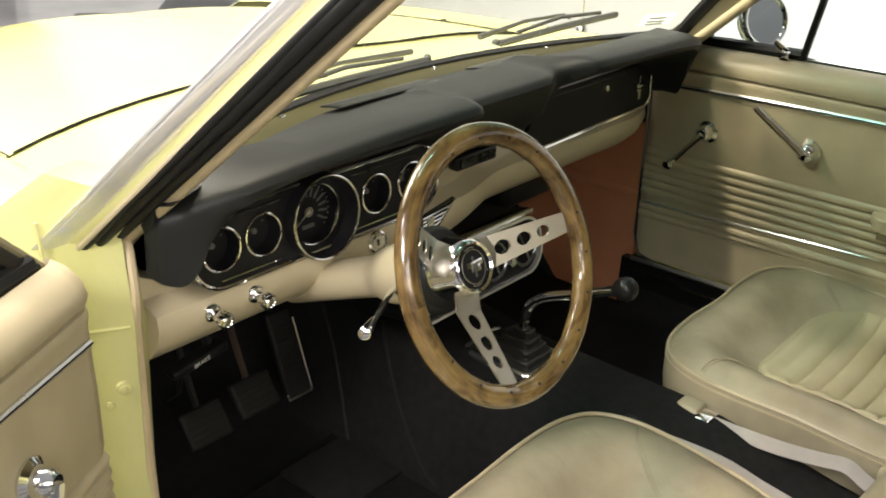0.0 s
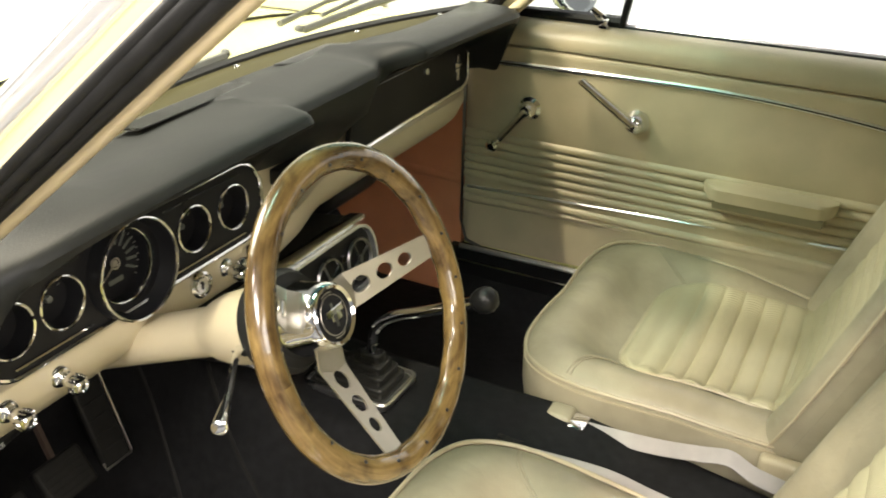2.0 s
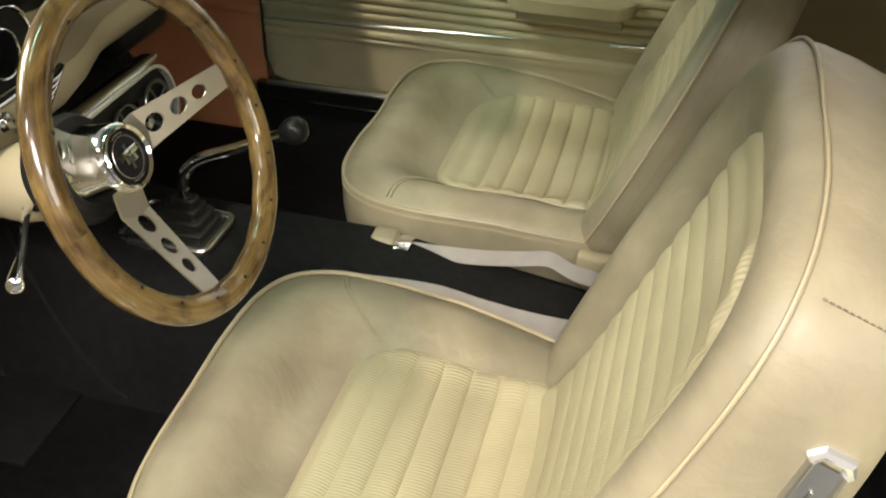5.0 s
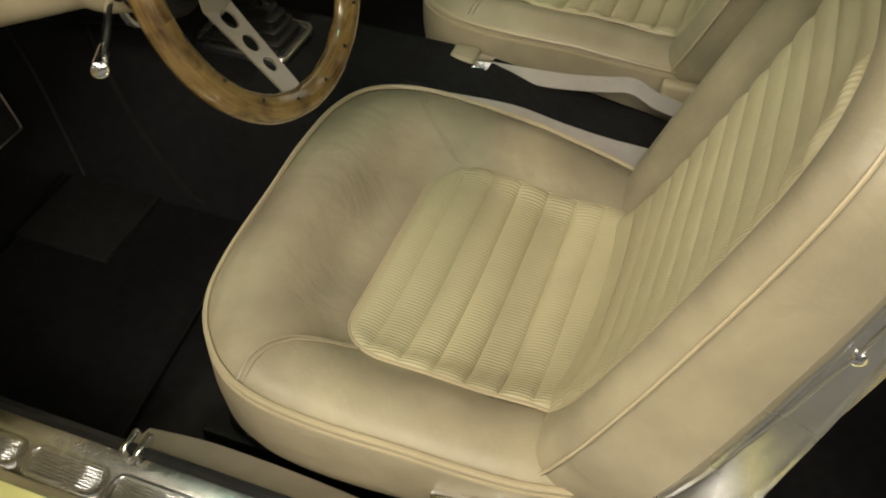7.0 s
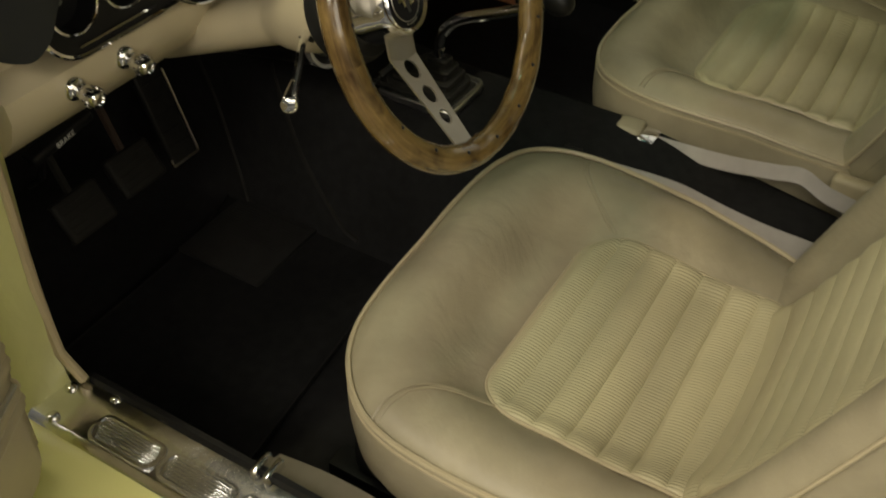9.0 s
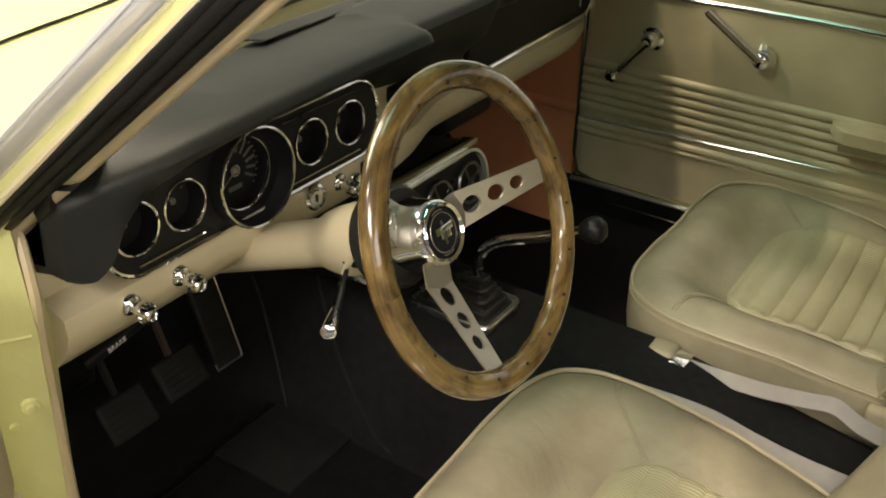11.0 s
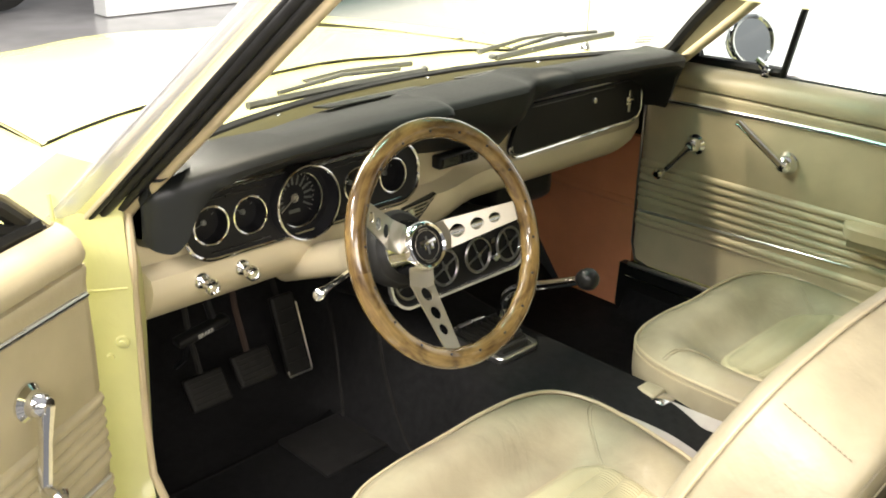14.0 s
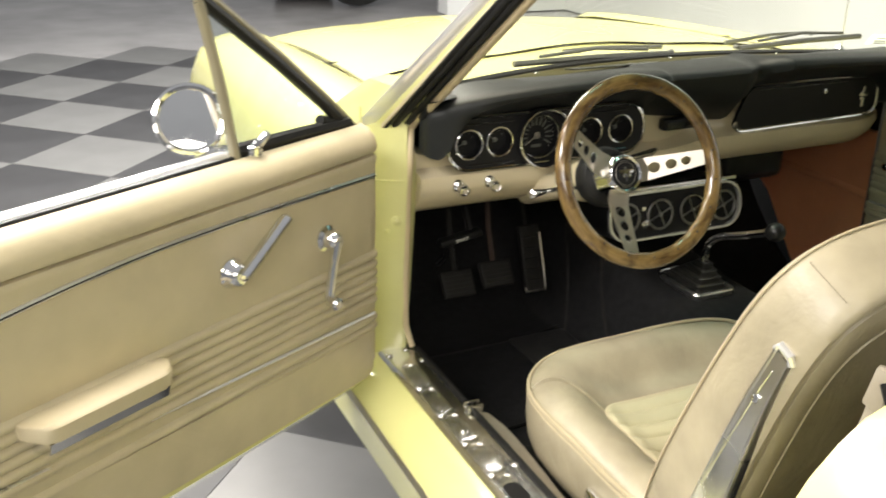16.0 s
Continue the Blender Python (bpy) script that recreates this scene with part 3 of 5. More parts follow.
# rear side trim and rear bench, dark behind the seats
for s in (-1, 1):
    b = bmesh.new()
    box(b, (s * 0.63, -1.15 if s < 0 else -1.07, 0.62), (0.04, 0.62 if s < 0 else 0.77, 0.5), 0.01)
    wpart("rear_side_trim", b, VINYL, car, "parchment vinyl rear side trim")
b = bmesh.new()
box(b, (0, -1.25, 0.40), (1.1, 0.5, 0.2), 0.05, 3)
rear = thing("rear_bench", (0, -1.25, 0.27), "parchment vinyl rear bench seat", "seat")
wpart("cushion", b, SEATV, rear)
b = bmesh.new()
box(b, (0, -1.52, 0.66), (1.1, 0.16, 0.55), 0.05, 3, Matrix.Rotation(radians(-14), 4, "X"))
wpart("backrest", b, SEATV, rear)
b = bmesh.new()
box(b, (0, -1.78, 0.8), (1.5, 0.06, 1.1))
wpart("rear_bulkhead", b, BLACK, car)


# ---- doors ----
def make_door(name, O, U, W, label, parts_side):
    """A door in its own frame: u from the front edge to the rear, w inwards, z up."""
    O, U, W = Vector((*O, 0)), Vector((*U, 0)).normalized(), Vector((*W, 0)).normalized()

    def D(u, w, z):
        p = O + U * u + W * w
        return Vector((p.x, p.y, z))
    L = 1.02
    door = thing(name, O + Vector((0, 0, 0.38)), label, "car door", "car doors")
    # padded panel: pleats between the plain fields
    prof = [(-0.012, 0.383), (0.0, 0.388), (0.002, 0.42), (0.002, 0.488)]
    z = 0.488
    for k in range(9):
        if k == 2:
            prof += [(0.002, z + 0.003), (0.002, z + 0.016)]
            z += 0.019
            continue
        for j in range(1, 7):
            a = math.pi * j / 6
            prof.append((0.001 + 0.0070 * abs(math.sin(a)) ** 0.5, z + 0.0185 * j / 6))
        z += 0.0185
    prof += [(0.003, z + 0.01), (0.004, 0.72), (0.003, 0.795), (0.003, 0.818), (0.005, 0.828), (0.006, 0.836), (0.004, 0.8405),
             (-0.004, 0.8425), (-0.004, 0.8435), (0.005, 0.847), (0.008, 0.857), (0.003, 0.873), (-0.014, 0.888), (-0.03, 0.893), (-0.034, 0.880)]
    us = [0.0, 0.002, 0.006, 0.012, 0.02, 0.03] + [0.04 * i for i in range(1, 25)] + [1.0, L]
    b = bmesh.new()
    rows = []
    for u in us:
        inset = -0.014 if u == 0 else (-0.004 if u < 0.01 else 0)
        rise = 0.05 - math.sqrt(max(0.0, 0.05 ** 2 - max(0.0, 0.05 - u) ** 2))
        rows.append([D(u, w + inset, max(zz + (0.012 * u if zz > 0.86 else 0.0) + (0.024 * u * (zz < 0.5)), 0.384 + rise + 0.0005 * n)) for n, (w, zz) in enumerate(prof)])
    grid_face(b, rows)
    wpart("door_panel", b, VINYL, door, "parchment vinyl door panel with horizontal pleats")
    # outer skin
    b = bmesh.new()
    loft(b, [[D(u, w, zz + 0.012 * u) for w, zz in ((-0.016, 0.372), (-0.034, 0.86), (-0.045, 0.882), (-0.075, 0.885), (-0.105, 0.84), (-0.135, 0.66), (-0.125, 0.45), (-0.09, 0.34), (-0.04, 0.345))] for u in (0.0, 0.5, L)])
    wpart("door_shell", b, PAINT, door, "pale yellow painted door shell")
    # bright strips
    for nm, base, drop in (("upper_moulding", 0.803, 0.035), ("lower_moulding", 0.528, -0.012)):
        b = bmesh.new()
        pts = []
        for u in [0.012] + [0.05 * i for i in range(1, 20)]:
            dz = 0.012 * math.sin(min(u, 0.5) * math.pi) - drop * max(0, (u - 0.45) / 0.45) ** 2 if drop > 0 else 0.045 * u
            pts.append(D(u, 0.004, base + dz - (0.0 if drop > 0 else 0.003)))
        sweep(b, pts, 0.0048 if drop > 0 else 0.0032, 6, up=(0, 0, 1))
        wpart(nm, b, BRIGHT, door, "thin bright chrome moulding")
        if drop > 0:
            b = bmesh.new()
            sweep(b, [p + W * 0.0042 for p in pts], 0.0014, 4)
            wpart("moulding_groove", b, BLACK, door)
    # window channel
    b = bmesh.new()
    sweep(b, [D(u, -0.038, 0.892 + 0.012 * u) for u in (0.02, 0.3, 0.7, L)], 0.0045, 6)
    wpart("window_seal", b, RUBBER, door, "black window channel seal")
    b = bmesh.new()
    sweep(b, [D(u, -0.060, 0.890 + 0.012 * u) for u in (0.26, 0.5, 0.8, L)], 0.0155, 10, flat=0.7)
    wpart("window_moulding", b, BRIGHT, door, "bright chrome window sill moulding")
    # vent window
    A, Bt, T = D(0.045, -0.045, 0.890), D(0.315, -0.045, 0.905), D(0.352, -0.045, 1.150)
    b = bmesh.new()
    sweep(b, [D(0.012, -0.045, 0.872), D(0.08, -0.046, 0.935), D(0.2, -0.048, 1.035), T], 0.011, 8)
    sweep(b, [D(0.03, -0.042, 0.898), D(0.15, -0.042, 0.903), D(0.30, -0.042, 0.906)], 0.012, 8)
    sweep(b, [D(0.05, -0.045, 0.905), D(0.075, -0.045, 0.906), D(0.10, -0.045, 0.915)], 0.010, 8)
    wpart("vent_frame", b, RUBBER, door, "black rubber vent window frame")
    if parts_side == "driver":
        b = bmesh.new()
        sweep(b, [D(u - 0.010, -0.048, zz + 0.008) for u, zz in ((0.012, 0.872), (0.08, 0.935), (0.2, 1.035), (0.352, 1.150))], 0.0075, 8)
        wpart("vent_channel", b, POST, door, "olive painted outer vent channel")
    b = bmesh.new()
    sweep(b, [D(0.302, -0.04, 0.895), D(0.325, -0.042, 1.03), T], 0.011, 8, flat=0.7)
    wpart("vent_post", b, POST if parts_side == "driver" else BLACK, door, "vent window division post")
    b = bmesh.new()
    fs = [b.verts.new(p) for p in (A, Bt, T)]
    b.faces.new(fs)
    g = wpart("vent_pane", b, GLASS, door, "clear vent window pane", smooth=0)
    g.visible_shadow = False
    b = bmesh.new()
    sweep(b, [D(0.27, -0.03, 0.905), D(0.265, -0.02, 0.918), D(0.25, -0.018, 0.93)], [0.010, 0.008, 0.006], 8)
    box(b, D(0.272, -0.028, 0.903), (0.024, 0.02, 0.018), 0.004)
    wpart("vent_latch", b, CHROME, door, "chrome vent window latch")
    # door handle lever
    n = axis_pose(D(0.365, 0.004, 0.731), W)
    b = bmesh.new()
    lathe(b, [(0.024, 0), (0.025, 0.004), (0.020, 0.012), (0.017, 0.024), (0.012, 0.028), (0.006, 0.030)], n, 20)
    wpart("handle_base", b, CHROME, door, "round chrome handle base")
    b = bmesh.new()
    h0, h1 = D(0.365, 0.03, 0.731), D(0.268 if parts_side == "driver" else 0.256, 0.034, 0.803)
    sweep(b, [h0, h0.lerp(h1, 0.3), h0.lerp(h1, 0.7), h1, h1 + (h1 - h0) * 0.03], [0.014, 0.0135, 0.0125, 0.0125, 0.007], 10, flat=0.65)
    wpart("door_handle", b, CHROME, door, "slim chrome inside door lever")
    # window crank
    cdz = (0.034, -0.096) if parts_side == "driver" else (-0.055, -0.072)
    c0 = D(0.145, 0.004, 0.722)
    b = bmesh.new()
    lathe(b, [(0.023, 0), (0.024, 0.004), (0.017, 0.010), (0.015, 0.026), (0.010, 0.032)], axis_pose(c0, W), 20)
    wpart("crank_base", b, CHROME, door, "round chrome crank base")
    c1 = D(0.145 + cdz[0], 0.04, 0.722 + cdz[1])
    c0w = c0 + W * 0.026
    b = bmesh.new()
    sweep(b, [c0w, c0w.lerp(c1, 0.4), c1], [0.012, 0.0085, 0.009], 8, flat=0.75)
    wpart("crank_arm", b, CHROME, door, "chrome window crank arm")
    b = bmesh.new()
    lathe(b, [(0.007, 0), (0.010, 0.006), (0.011, 0.018), (0.012, 0.026), (0.007, 0.031)], axis_pose(c1, W + U * (0.2 if parts_side == "driver" else 0)), 14)
    wpart("crank_knob", b, CHROME, door, "chrome crank knob")
    # armrest
    b = bmesh.new()
    loft(b, [[D(u, w, zz) for w, zz in sec] for u, sec in (
        (0.512, ((0.0, 0.626), (0.0, 0.645), (0.020, 0.646), (0.023, 0.643), (0.020, 0.628))),
        (0.528, ((0.0, 0.622), (0.0, 0.648), (0.044, 0.649), (0.049, 0.645), (0.046, 0.623))),
        (0.545, ((0.0, 0.621), (0.0, 0.649), (0.051, 0.650), (0.056, 0.646), (0.053, 0.622))),
        (0.72, ((0.0, 0.622), (0.0, 0.650), (0.052, 0.651), (0.057, 0.647), (0.054, 0.624))),
        (0.737, ((0.0, 0.623), (0.0, 0.650), (0.045, 0.650), (0.050, 0.646), (0.047, 0.625))),
        (0.752, ((0.0, 0.625), (0.0, 0.648), (0.020, 0.648), (0.023, 0.645), (0.020, 0.627))))])
    wpart("armrest", b, VINYL, door, "parchment padded armrest")
    b = bmesh.new()
    loft(b, [[D(u, w, zz) for w, zz in ((0.003, 0.592), (0.003, 0.621), (0.051, 0.623), (0.047, 0.606))] for u in (0.536, 0.732)])
    # chrome for the driver; olive on the passenger side paints the shadow underneath
    wpart("armrest_base", b, CHROME if parts_side == "driver" else POST, door, "armrest underside, bright metal on the driver door")
    return door, D


pdoor, PD = make_door("passenger_door", (0.672, 0.337), (0.0, -1.0), (-1.0, 0.0), "closed passenger door with parchment pleated vinyl panel and chrome handles", "passenger")
ddoor, DD = make_door("driver_door", (-0.765, 0.203), (-0.87, -0.49), (0.49, -0.87), "open driver door with parchment pleated vinyl panel and chrome handles", "driver")


def door_mirror(center, face, foot, label):
    m = thing("door_mirror", foot, label, "side mirror", "door mirrors")
    b = bmesh.new()
    lathe(b, [(0.050, 0.0), (0.056, 0.001), (0.058, -0.006), (0.055, -0.022), (0.040, -0.040), (0.018, -0.050)], axis_pose(center, face), 32)
    wpart("housing", b, CHROME, m)
    b = bmesh.new()
    torus(b, 0.0535, 0.0064, axis_pose(center, face), 40, 8)
    wpart("mirror_rim", b, CHROME, m, "bright chrome mirror rim")
    b = bmesh.new()
    lathe(b, [(0.048, 0.0015), (0.002, 0.0035)], axis_pose(center, face), 32)
    wpart("mirror_glass", b, MIRROR, m, "round mirror glass")
    b = bmesh.new()
    c = Vector(center) - Vector(face).normalized() * 0.03
    sweep(b, smooth_path([c, c.lerp(Vector(foot), 0.6) + Vector((0, 0, -0.01)), Vector(foot)], 5), [0.012] * 5 + [0.010] * 6, 8)
    lathe(b, [(0.026, 0), (0.024, 0.008), (0.014, 0.014)], axis_pose(foot, (0, 0, 1)), 20)
    wpart("mirror_arm", b, CHROME, m, "chrome mirror arm and foot")
    return m


door_mirror(DD(0.312, -0.13, 0.945), (-0.17, -0.90, 0.44), DD(0.30, -0.075, 0.892), "round chrome door mirror on the open driver door")
door_mirror((0.785, 0.155, 0.948), (-0.42, -0.86, 0.28), (0.79, 0.20, 0.872), "round chrome door mirror on the passenger door")


# ---- dashboard ----
dash = thing("dashboard", (0, 0.3, 0.68), "parchment metal dashboard with black padded top and round gauges", "dashboard")
# padded top: sections across the car, each (y, z) from the windshield to the lip and down to the face
SECT = [
    (-0.656, 0.256, 0.890, 0.260, 0.826, 0.300, 0.818),
    (-0.648, 0.234, 0.900, 0.242, 0.811, 0.288, 0.805),
    (-0.630, 0.218, 0.909, 0.228, 0.806, 0.280, 0.800),
    (-0.612, 0.204, 0.918, 0.217, 0.822, 0.276, 0.812),
    (-0.596, 0.192, 0.925, 0.208, 0.862, 0.272, 0.842),
    (-0.570, 0.178, 0.934, 0.195, 0.894, 0.270, 0.864),
    (-0.53, 0.168, 0.942, 0.184, 0.912, 0.268, 0.872),
    (-0.45, 0.160, 0.949, 0.176, 0.922, 0.268, 0.874),
    (-0.30, 0.155, 0.954, 0.170, 0.928, 0.268, 0.875),
    (-0.165, 0.153, 0.955, 0.168, 0.929, 0.268, 0.874),
    (-0.150, 0.157, 0.953, 0.172, 0.926, 0.270, 0.865),
    (-0.138, 0.178, 0.948, 0.192, 0.915, 0.272, 0.850),
    (-0.130, 0.208, 0.941, 0.220, 0.900, 0.276, 0.840),
    (0.02, 0.212, 0.940, 0.226, 0.880, 0.283, 0.822),
    (0.095, 0.212, 0.941, 0.232, 0.866, 0.290, 0.806),
    (0.118, 0.220, 0.940, 0.240, 0.868, 0.294, 0.808),
    (0.142, 0.230, 0.942, 0.248, 0.884, 0.300, 0.828),
    (0.168, 0.212, 0.950, 0.230, 0.912, 0.302, 0.858),
    (0.185, 0.190, 0.956, 0.208, 0.924, 0.302, 0.868),
    (0.195, 0.180, 0.957, 0.196, 0.928, 0.303, 0.872),
    (0.36, 0.176, 0.954, 0.192, 0.926, 0.304, 0.874),
    (0.52, 0.176, 0.947, 0.194, 0.918, 0.306, 0.870),
    (0.570, 0.186, 0.940, 0.206, 0.900, 0.308, 0.850),
    (0.592, 0.200, 0.932, 0.226, 0.840, 0.310, 0.815),
    (0.608, 0.218, 0.924, 0.246, 0.806, 0.312, 0.800),
    (0.630, 0.250, 0.908, 0.270, 0.800, 0.315, 0.795),
    (0.642, 0.290, 0.895, 0.295, 0.805, 0.330, 0.800),
]


def pad_section(x, ly, lz, uy, uz, fy, fz):
    back = 0.46 - 0.17 * (x / 0.66) ** 2 - 0.058
    th = 0.012
    return [(x, back, 0.895), (x, back - 0.004, 0.917), (x, back - 0.04, 0.927), (x, ly + 0.10, min(lz + 0.002, 0.945)),
            (x, ly + 0.035, lz + 0.001), (x, ly + th, lz - 0.003), (x, ly + 0.004, lz - 0.007), (x, ly, lz - 0.015),
            (x, ly + 0.004, max(uz + 0.005, lz - 0.030)), (x, uy, uz), (x, (uy + fy) / 2, (uz + fz) / 2 + 0.003), (x, fy, fz), (x, fy + 0.03, fz - 0.006)]


b = bmesh.new()
grown = []
for n, (s1, s2) in enumerate(zip(SECT, SECT[1:])):
    s0, s3 = SECT[max(n - 1, 0)], SECT[min(n + 2, len(SECT) - 1)]
    for j in range(4):
        t = j / 4
        row = [s1[0] + (s2[0] - s1[0]) * t]
        for k in range(1, 7):
            # limited tangents, so that the curve never overshoots between sections
            d0, d1, d2 = ((q[k] - p[k]) / max(q[0] - p[0], 1e-6) for p, q in ((s0, s1), (s1, s2), (s2, s3)))
            h = s2[0] - s1[0]
            m1 = 0.0 if d0 * d1 <= 0 else 2 * d0 * d1 / (d0 + d1)
            m2 = 0.0 if d1 * d2 <= 0 else 2 * d1 * d2 / (d1 + d2)
            t2, t3 = t * t, t * t * t
            row.append((2 * t3 - 3 * t2 + 1) * s1[k] + (t3 - 2 * t2 + t) * h * m1 + (3 * t2 - 2 * t3) * s2[k] + (t3 - t2) * h * m2)
        grown.append(row)
grown.append(SECT[-1])
loft(b, [pad_section(*s) for s in grown], True, True)
wpart("dash_pad", b, PAD, dash, "black grained padded dash top")
# defroster slot
def pad_top(y):
    return 0.927 + (0.36 - y) * 0.171 if y < 0.36 else 0.927 - (y - 0.36) * 0.25


for x0, wide in ((-0.275, 0.230), (0.060, 0.150)):
    b = bmesh.new()
    grid_face(b, [[(x0 + wide * i / 10, y, pad_top(y) + 0.002) for i in range(11)] for y in (0.325, 0.337, 0.349, 0.36, 0.372)])
    g = wpart("defroster_slot", b, GLOSSBLACK, dash, "black ribbed defroster slot")
    for i in range(7):
        b = bmesh.new()
        y = 0.327 + 0.0072 * i
        sweep(b, [(x0 + 0.003 + (wide - 0.006) * k / 5, y, pad_top(y) + 0.0036) for k in range(6)], 0.0013, 6)
        wpart("slot_rib", b, DARKSTEEL, g)
# painted ledge with screws in front of the glass, its shade put into the colour
LEDGE = lambda x: 0.46 - 0.17 * (x / 0.66) ** 2
b = bmesh.new()
grid_face(b, [[(x, LEDGE(x) - d, 0.912 + zz) for x in [-0.64 + 0.064 * i for i in range(21)]] for d, zz in ((0.004, 0.002), (0.016, 0.007), (0.038, 0.008), (0.062, 0.0))])
wpart("windshield_ledge", b, LEDGE_SHADE, dash, "yellow painted windshield ledge, darkened for the weaker light behind the glass")
for x in (-0.5, -0.33, 0.05, 0.33, 0.52):
    b = bmesh.new()
    lathe(b, [(0.005, 0), (0.004, 0.003), (0.001, 0.004)], axis_pose((x, LEDGE(x) - 0.028, 0.919), (0, -0.1, 1)), 10)
    wpart("screw", b, CHROME, dash)

# painted metal face
def face_section(x):
    k = max(0.0, min(1.0, (x + 0.08) / 0.16))
    k = k * k * (3 - 2 * k)
    L = [(0.290, 0.86), (0.290, 0.772), (0.270, 0.768), (0.255, 0.762), (0.252, 0.742), (0.262, 0.715), (0.285, 0.690), (0.318, 0.672), (0.345, 0.668), (0.38, 0.70), (0.38, 0.86)]
    R = [(0.318, 0.86), (0.314, 0.79), (0.304, 0.772), (0.288, 0.764), (0.284, 0.745), (0.296, 0.720), (0.318, 0.700), (0.345, 0.690), (0.375, 0.688), (0.40, 0.71), (0.40, 0.86)]
    end = max(0.0, (x - 0.50) / 0.15) ** 2 * 0.055
    return [(x, a[0] + (c[0] - a[0]) * k + end * (n < 9), a[1] + (c[1] - a[1]) * k) for n, (a, c) in enumerate(zip(L, R))]


b = bmesh.new()
loft(b, [face_section(x) for x in [-0.652 + 0.0325 * i for i in range(41)]])
wpart("dash_panel", b, DASHMETAL, dash, "glossy parchment painted metal dash panel")

# gauge cluster
CL = Matrix.Translation((-0.366, 0.264, 0.820)) @ Matrix.Rotation(radians(86), 4, "X")
cluster = thing("gauge_cluster", (-0.363, 0.264, 0.77), "black gauge cluster with five chrome-ringed round dials", "gauge cluster")
b = bmesh.new()
GAUGES = ((-0.184, 0.0290), (-0.116, 0.0290), (-0.020, 0.045), (0.094, 0.0290), (0.170, 0.0290))
slab(b, rounded(0.455, 0.100, 0.045, 8), 0.008, CL @ Matrix.Translation((0, 0, 0)), [ring_circle(r - 0.001, 32, x) for x, r in GAUGES])
wpart("cluster_plate", b, DIAL, cluster, "black camera-grain cluster plate")
b = bmesh.new()
sweep(b, [CL @ Vector((x, y, 0.009)) for x, y in rounded(0.458, 0.103, 0.046, 8)], 0.0028, 6, closed=True)
wpart("cluster_bezel", b, CHROME, cluster, "thin chrome bezel")
for y in (0.040, -0.042):
    for x0, x1 in ((-0.19, -0.085), (0.044, 0.185)):
        b = bmesh.new()
        sweep(b, [CL @ Vector((x0, y, 0.010)), CL @ Vector((x1, y, 0.010))], 0.0014, 4)
        wpart("cluster_pinstripe", b, CHROME, cluster)


def gauge(x, r, deep, needle, name, label):
    m = CL @ Matrix.Translation((x, 0, 0))
    big = r > 0.04
    b = bmesh.new()
    torus(b, r, 0.0030 if big else 0.0020, m @ Matrix.Translation((0, 0, 0.009 + deep)), 48, 8)
    g = wpart(name, b, CHROME, cluster, label)
    b = bmesh.new()
    lathe(b, [(r, 0.009 + deep), (r - 0.002, 0.005 + deep), (r - 0.003, -0.014), (0.001, -0.015)], m, 40, False)
    wpart("dial", b, DIAL, g, "deep black dial")
    if big:
        b = bmesh.new()
        lathe(b, [(0.061, 0.004), (0.060, 0.028), (0.0575, 0.028), (0.054, 0.012), (r + 0.002, 0.0), (r, -0.006)], m, 48, False)
        wpart("shroud", b, DIAL, g)
    for i in range(13 if big else 5):
        b = bmesh.new()
        a = radians(-30 + 240 * i / 12) if big else radians(30 + 120 * i / 4)
        mm = m @ Matrix.Rotation(a, 4, "Z") @ Matrix.Translation(((r - 0.016 if big else r - 0.009), 0, -0.0138))
        box(b, mm.translation, (0.016 if big else 0.004, 0.0034 if big else 0.001, 0.0008), m=mm.to_3x3().to_4x4())
        wpart("dial_mark", b, FAINT, g)
    b = bmesh.new()
    if big:
        torus(b, 0.0062, 0.0011, m @ Matrix.Translation((0, 0, -0.010)), 20, 6)
        for i in range(24):
            a = radians(-40 + 260 * i / 23)
            mm = m @ Matrix.Rotation(a, 4, "Z") @ Matrix.Translation((r - 0.006, 0, -0.0138))
            box(b, mm.translation, (0.003, 0.0008, 0.0006), m=mm.to_3x3().to_4x4())
    a = radians(needle)
    sweep(b, [m @ Vector((0, 0, -0.011)), m @ Vector(((r - 0.012) * math.cos(a), (r - 0.012) * math.sin(a), -0.011))], [0.0013, 0.0005], 5)
    lathe(b, [(0.0045, -0.014), (0.004, -0.010), (0.001, -0.009)], m, 14)
    wpart("needle", b, STEEL if big else FAINT, g)
    if big:
        b = bmesh.new()
        slab(b, rounded(0.022, 0.006, 0.001, 2), 0.0006, m @ Matrix.Translation((0, -0.022, -0.0142)))
        wpart("odometer", b, FAINT, g)
    return g


gauge(-0.184, 0.0290, 0.0, 200, "small_gauge", "small round black gauge with chrome ring")
gauge(-0.116, 0.0290, 0.0, 150, "small_gauge", "small round black gauge with chrome ring")
gauge(-0.020, 0.045, -0.008, 215, "speedometer", "large hooded speedometer with chrome ring")
gauge(0.094, 0.0290, 0.0, 120, "small_gauge", "small round black gauge with chrome ring")
gauge(0.170, 0.0290, 0.0, 60, "small_gauge", "small round black gauge with chrome ring")
b = bmesh.new()
torus(b, 0.0588, 0.0021, CL @ Matrix.Translation((-0.020, 0, 0.0285)), 56, 8)
wpart("speedometer_hood_ring", b, CHROME, cluster, "outer chrome ring")
b = bmesh.new()
box(b, CL @ Vector((0.085, 0.039, 0.010)), (0.012, 0.003, 0.005))
wpart("warning_light", b, RUBBER, cluster)
b = bmesh.new()
box(b, CL @ Vector((-0.15, 0.039, 0.010)), (0.012, 0.003, 0.005))
wpart("warning_light", b, RUBBER, cluster)


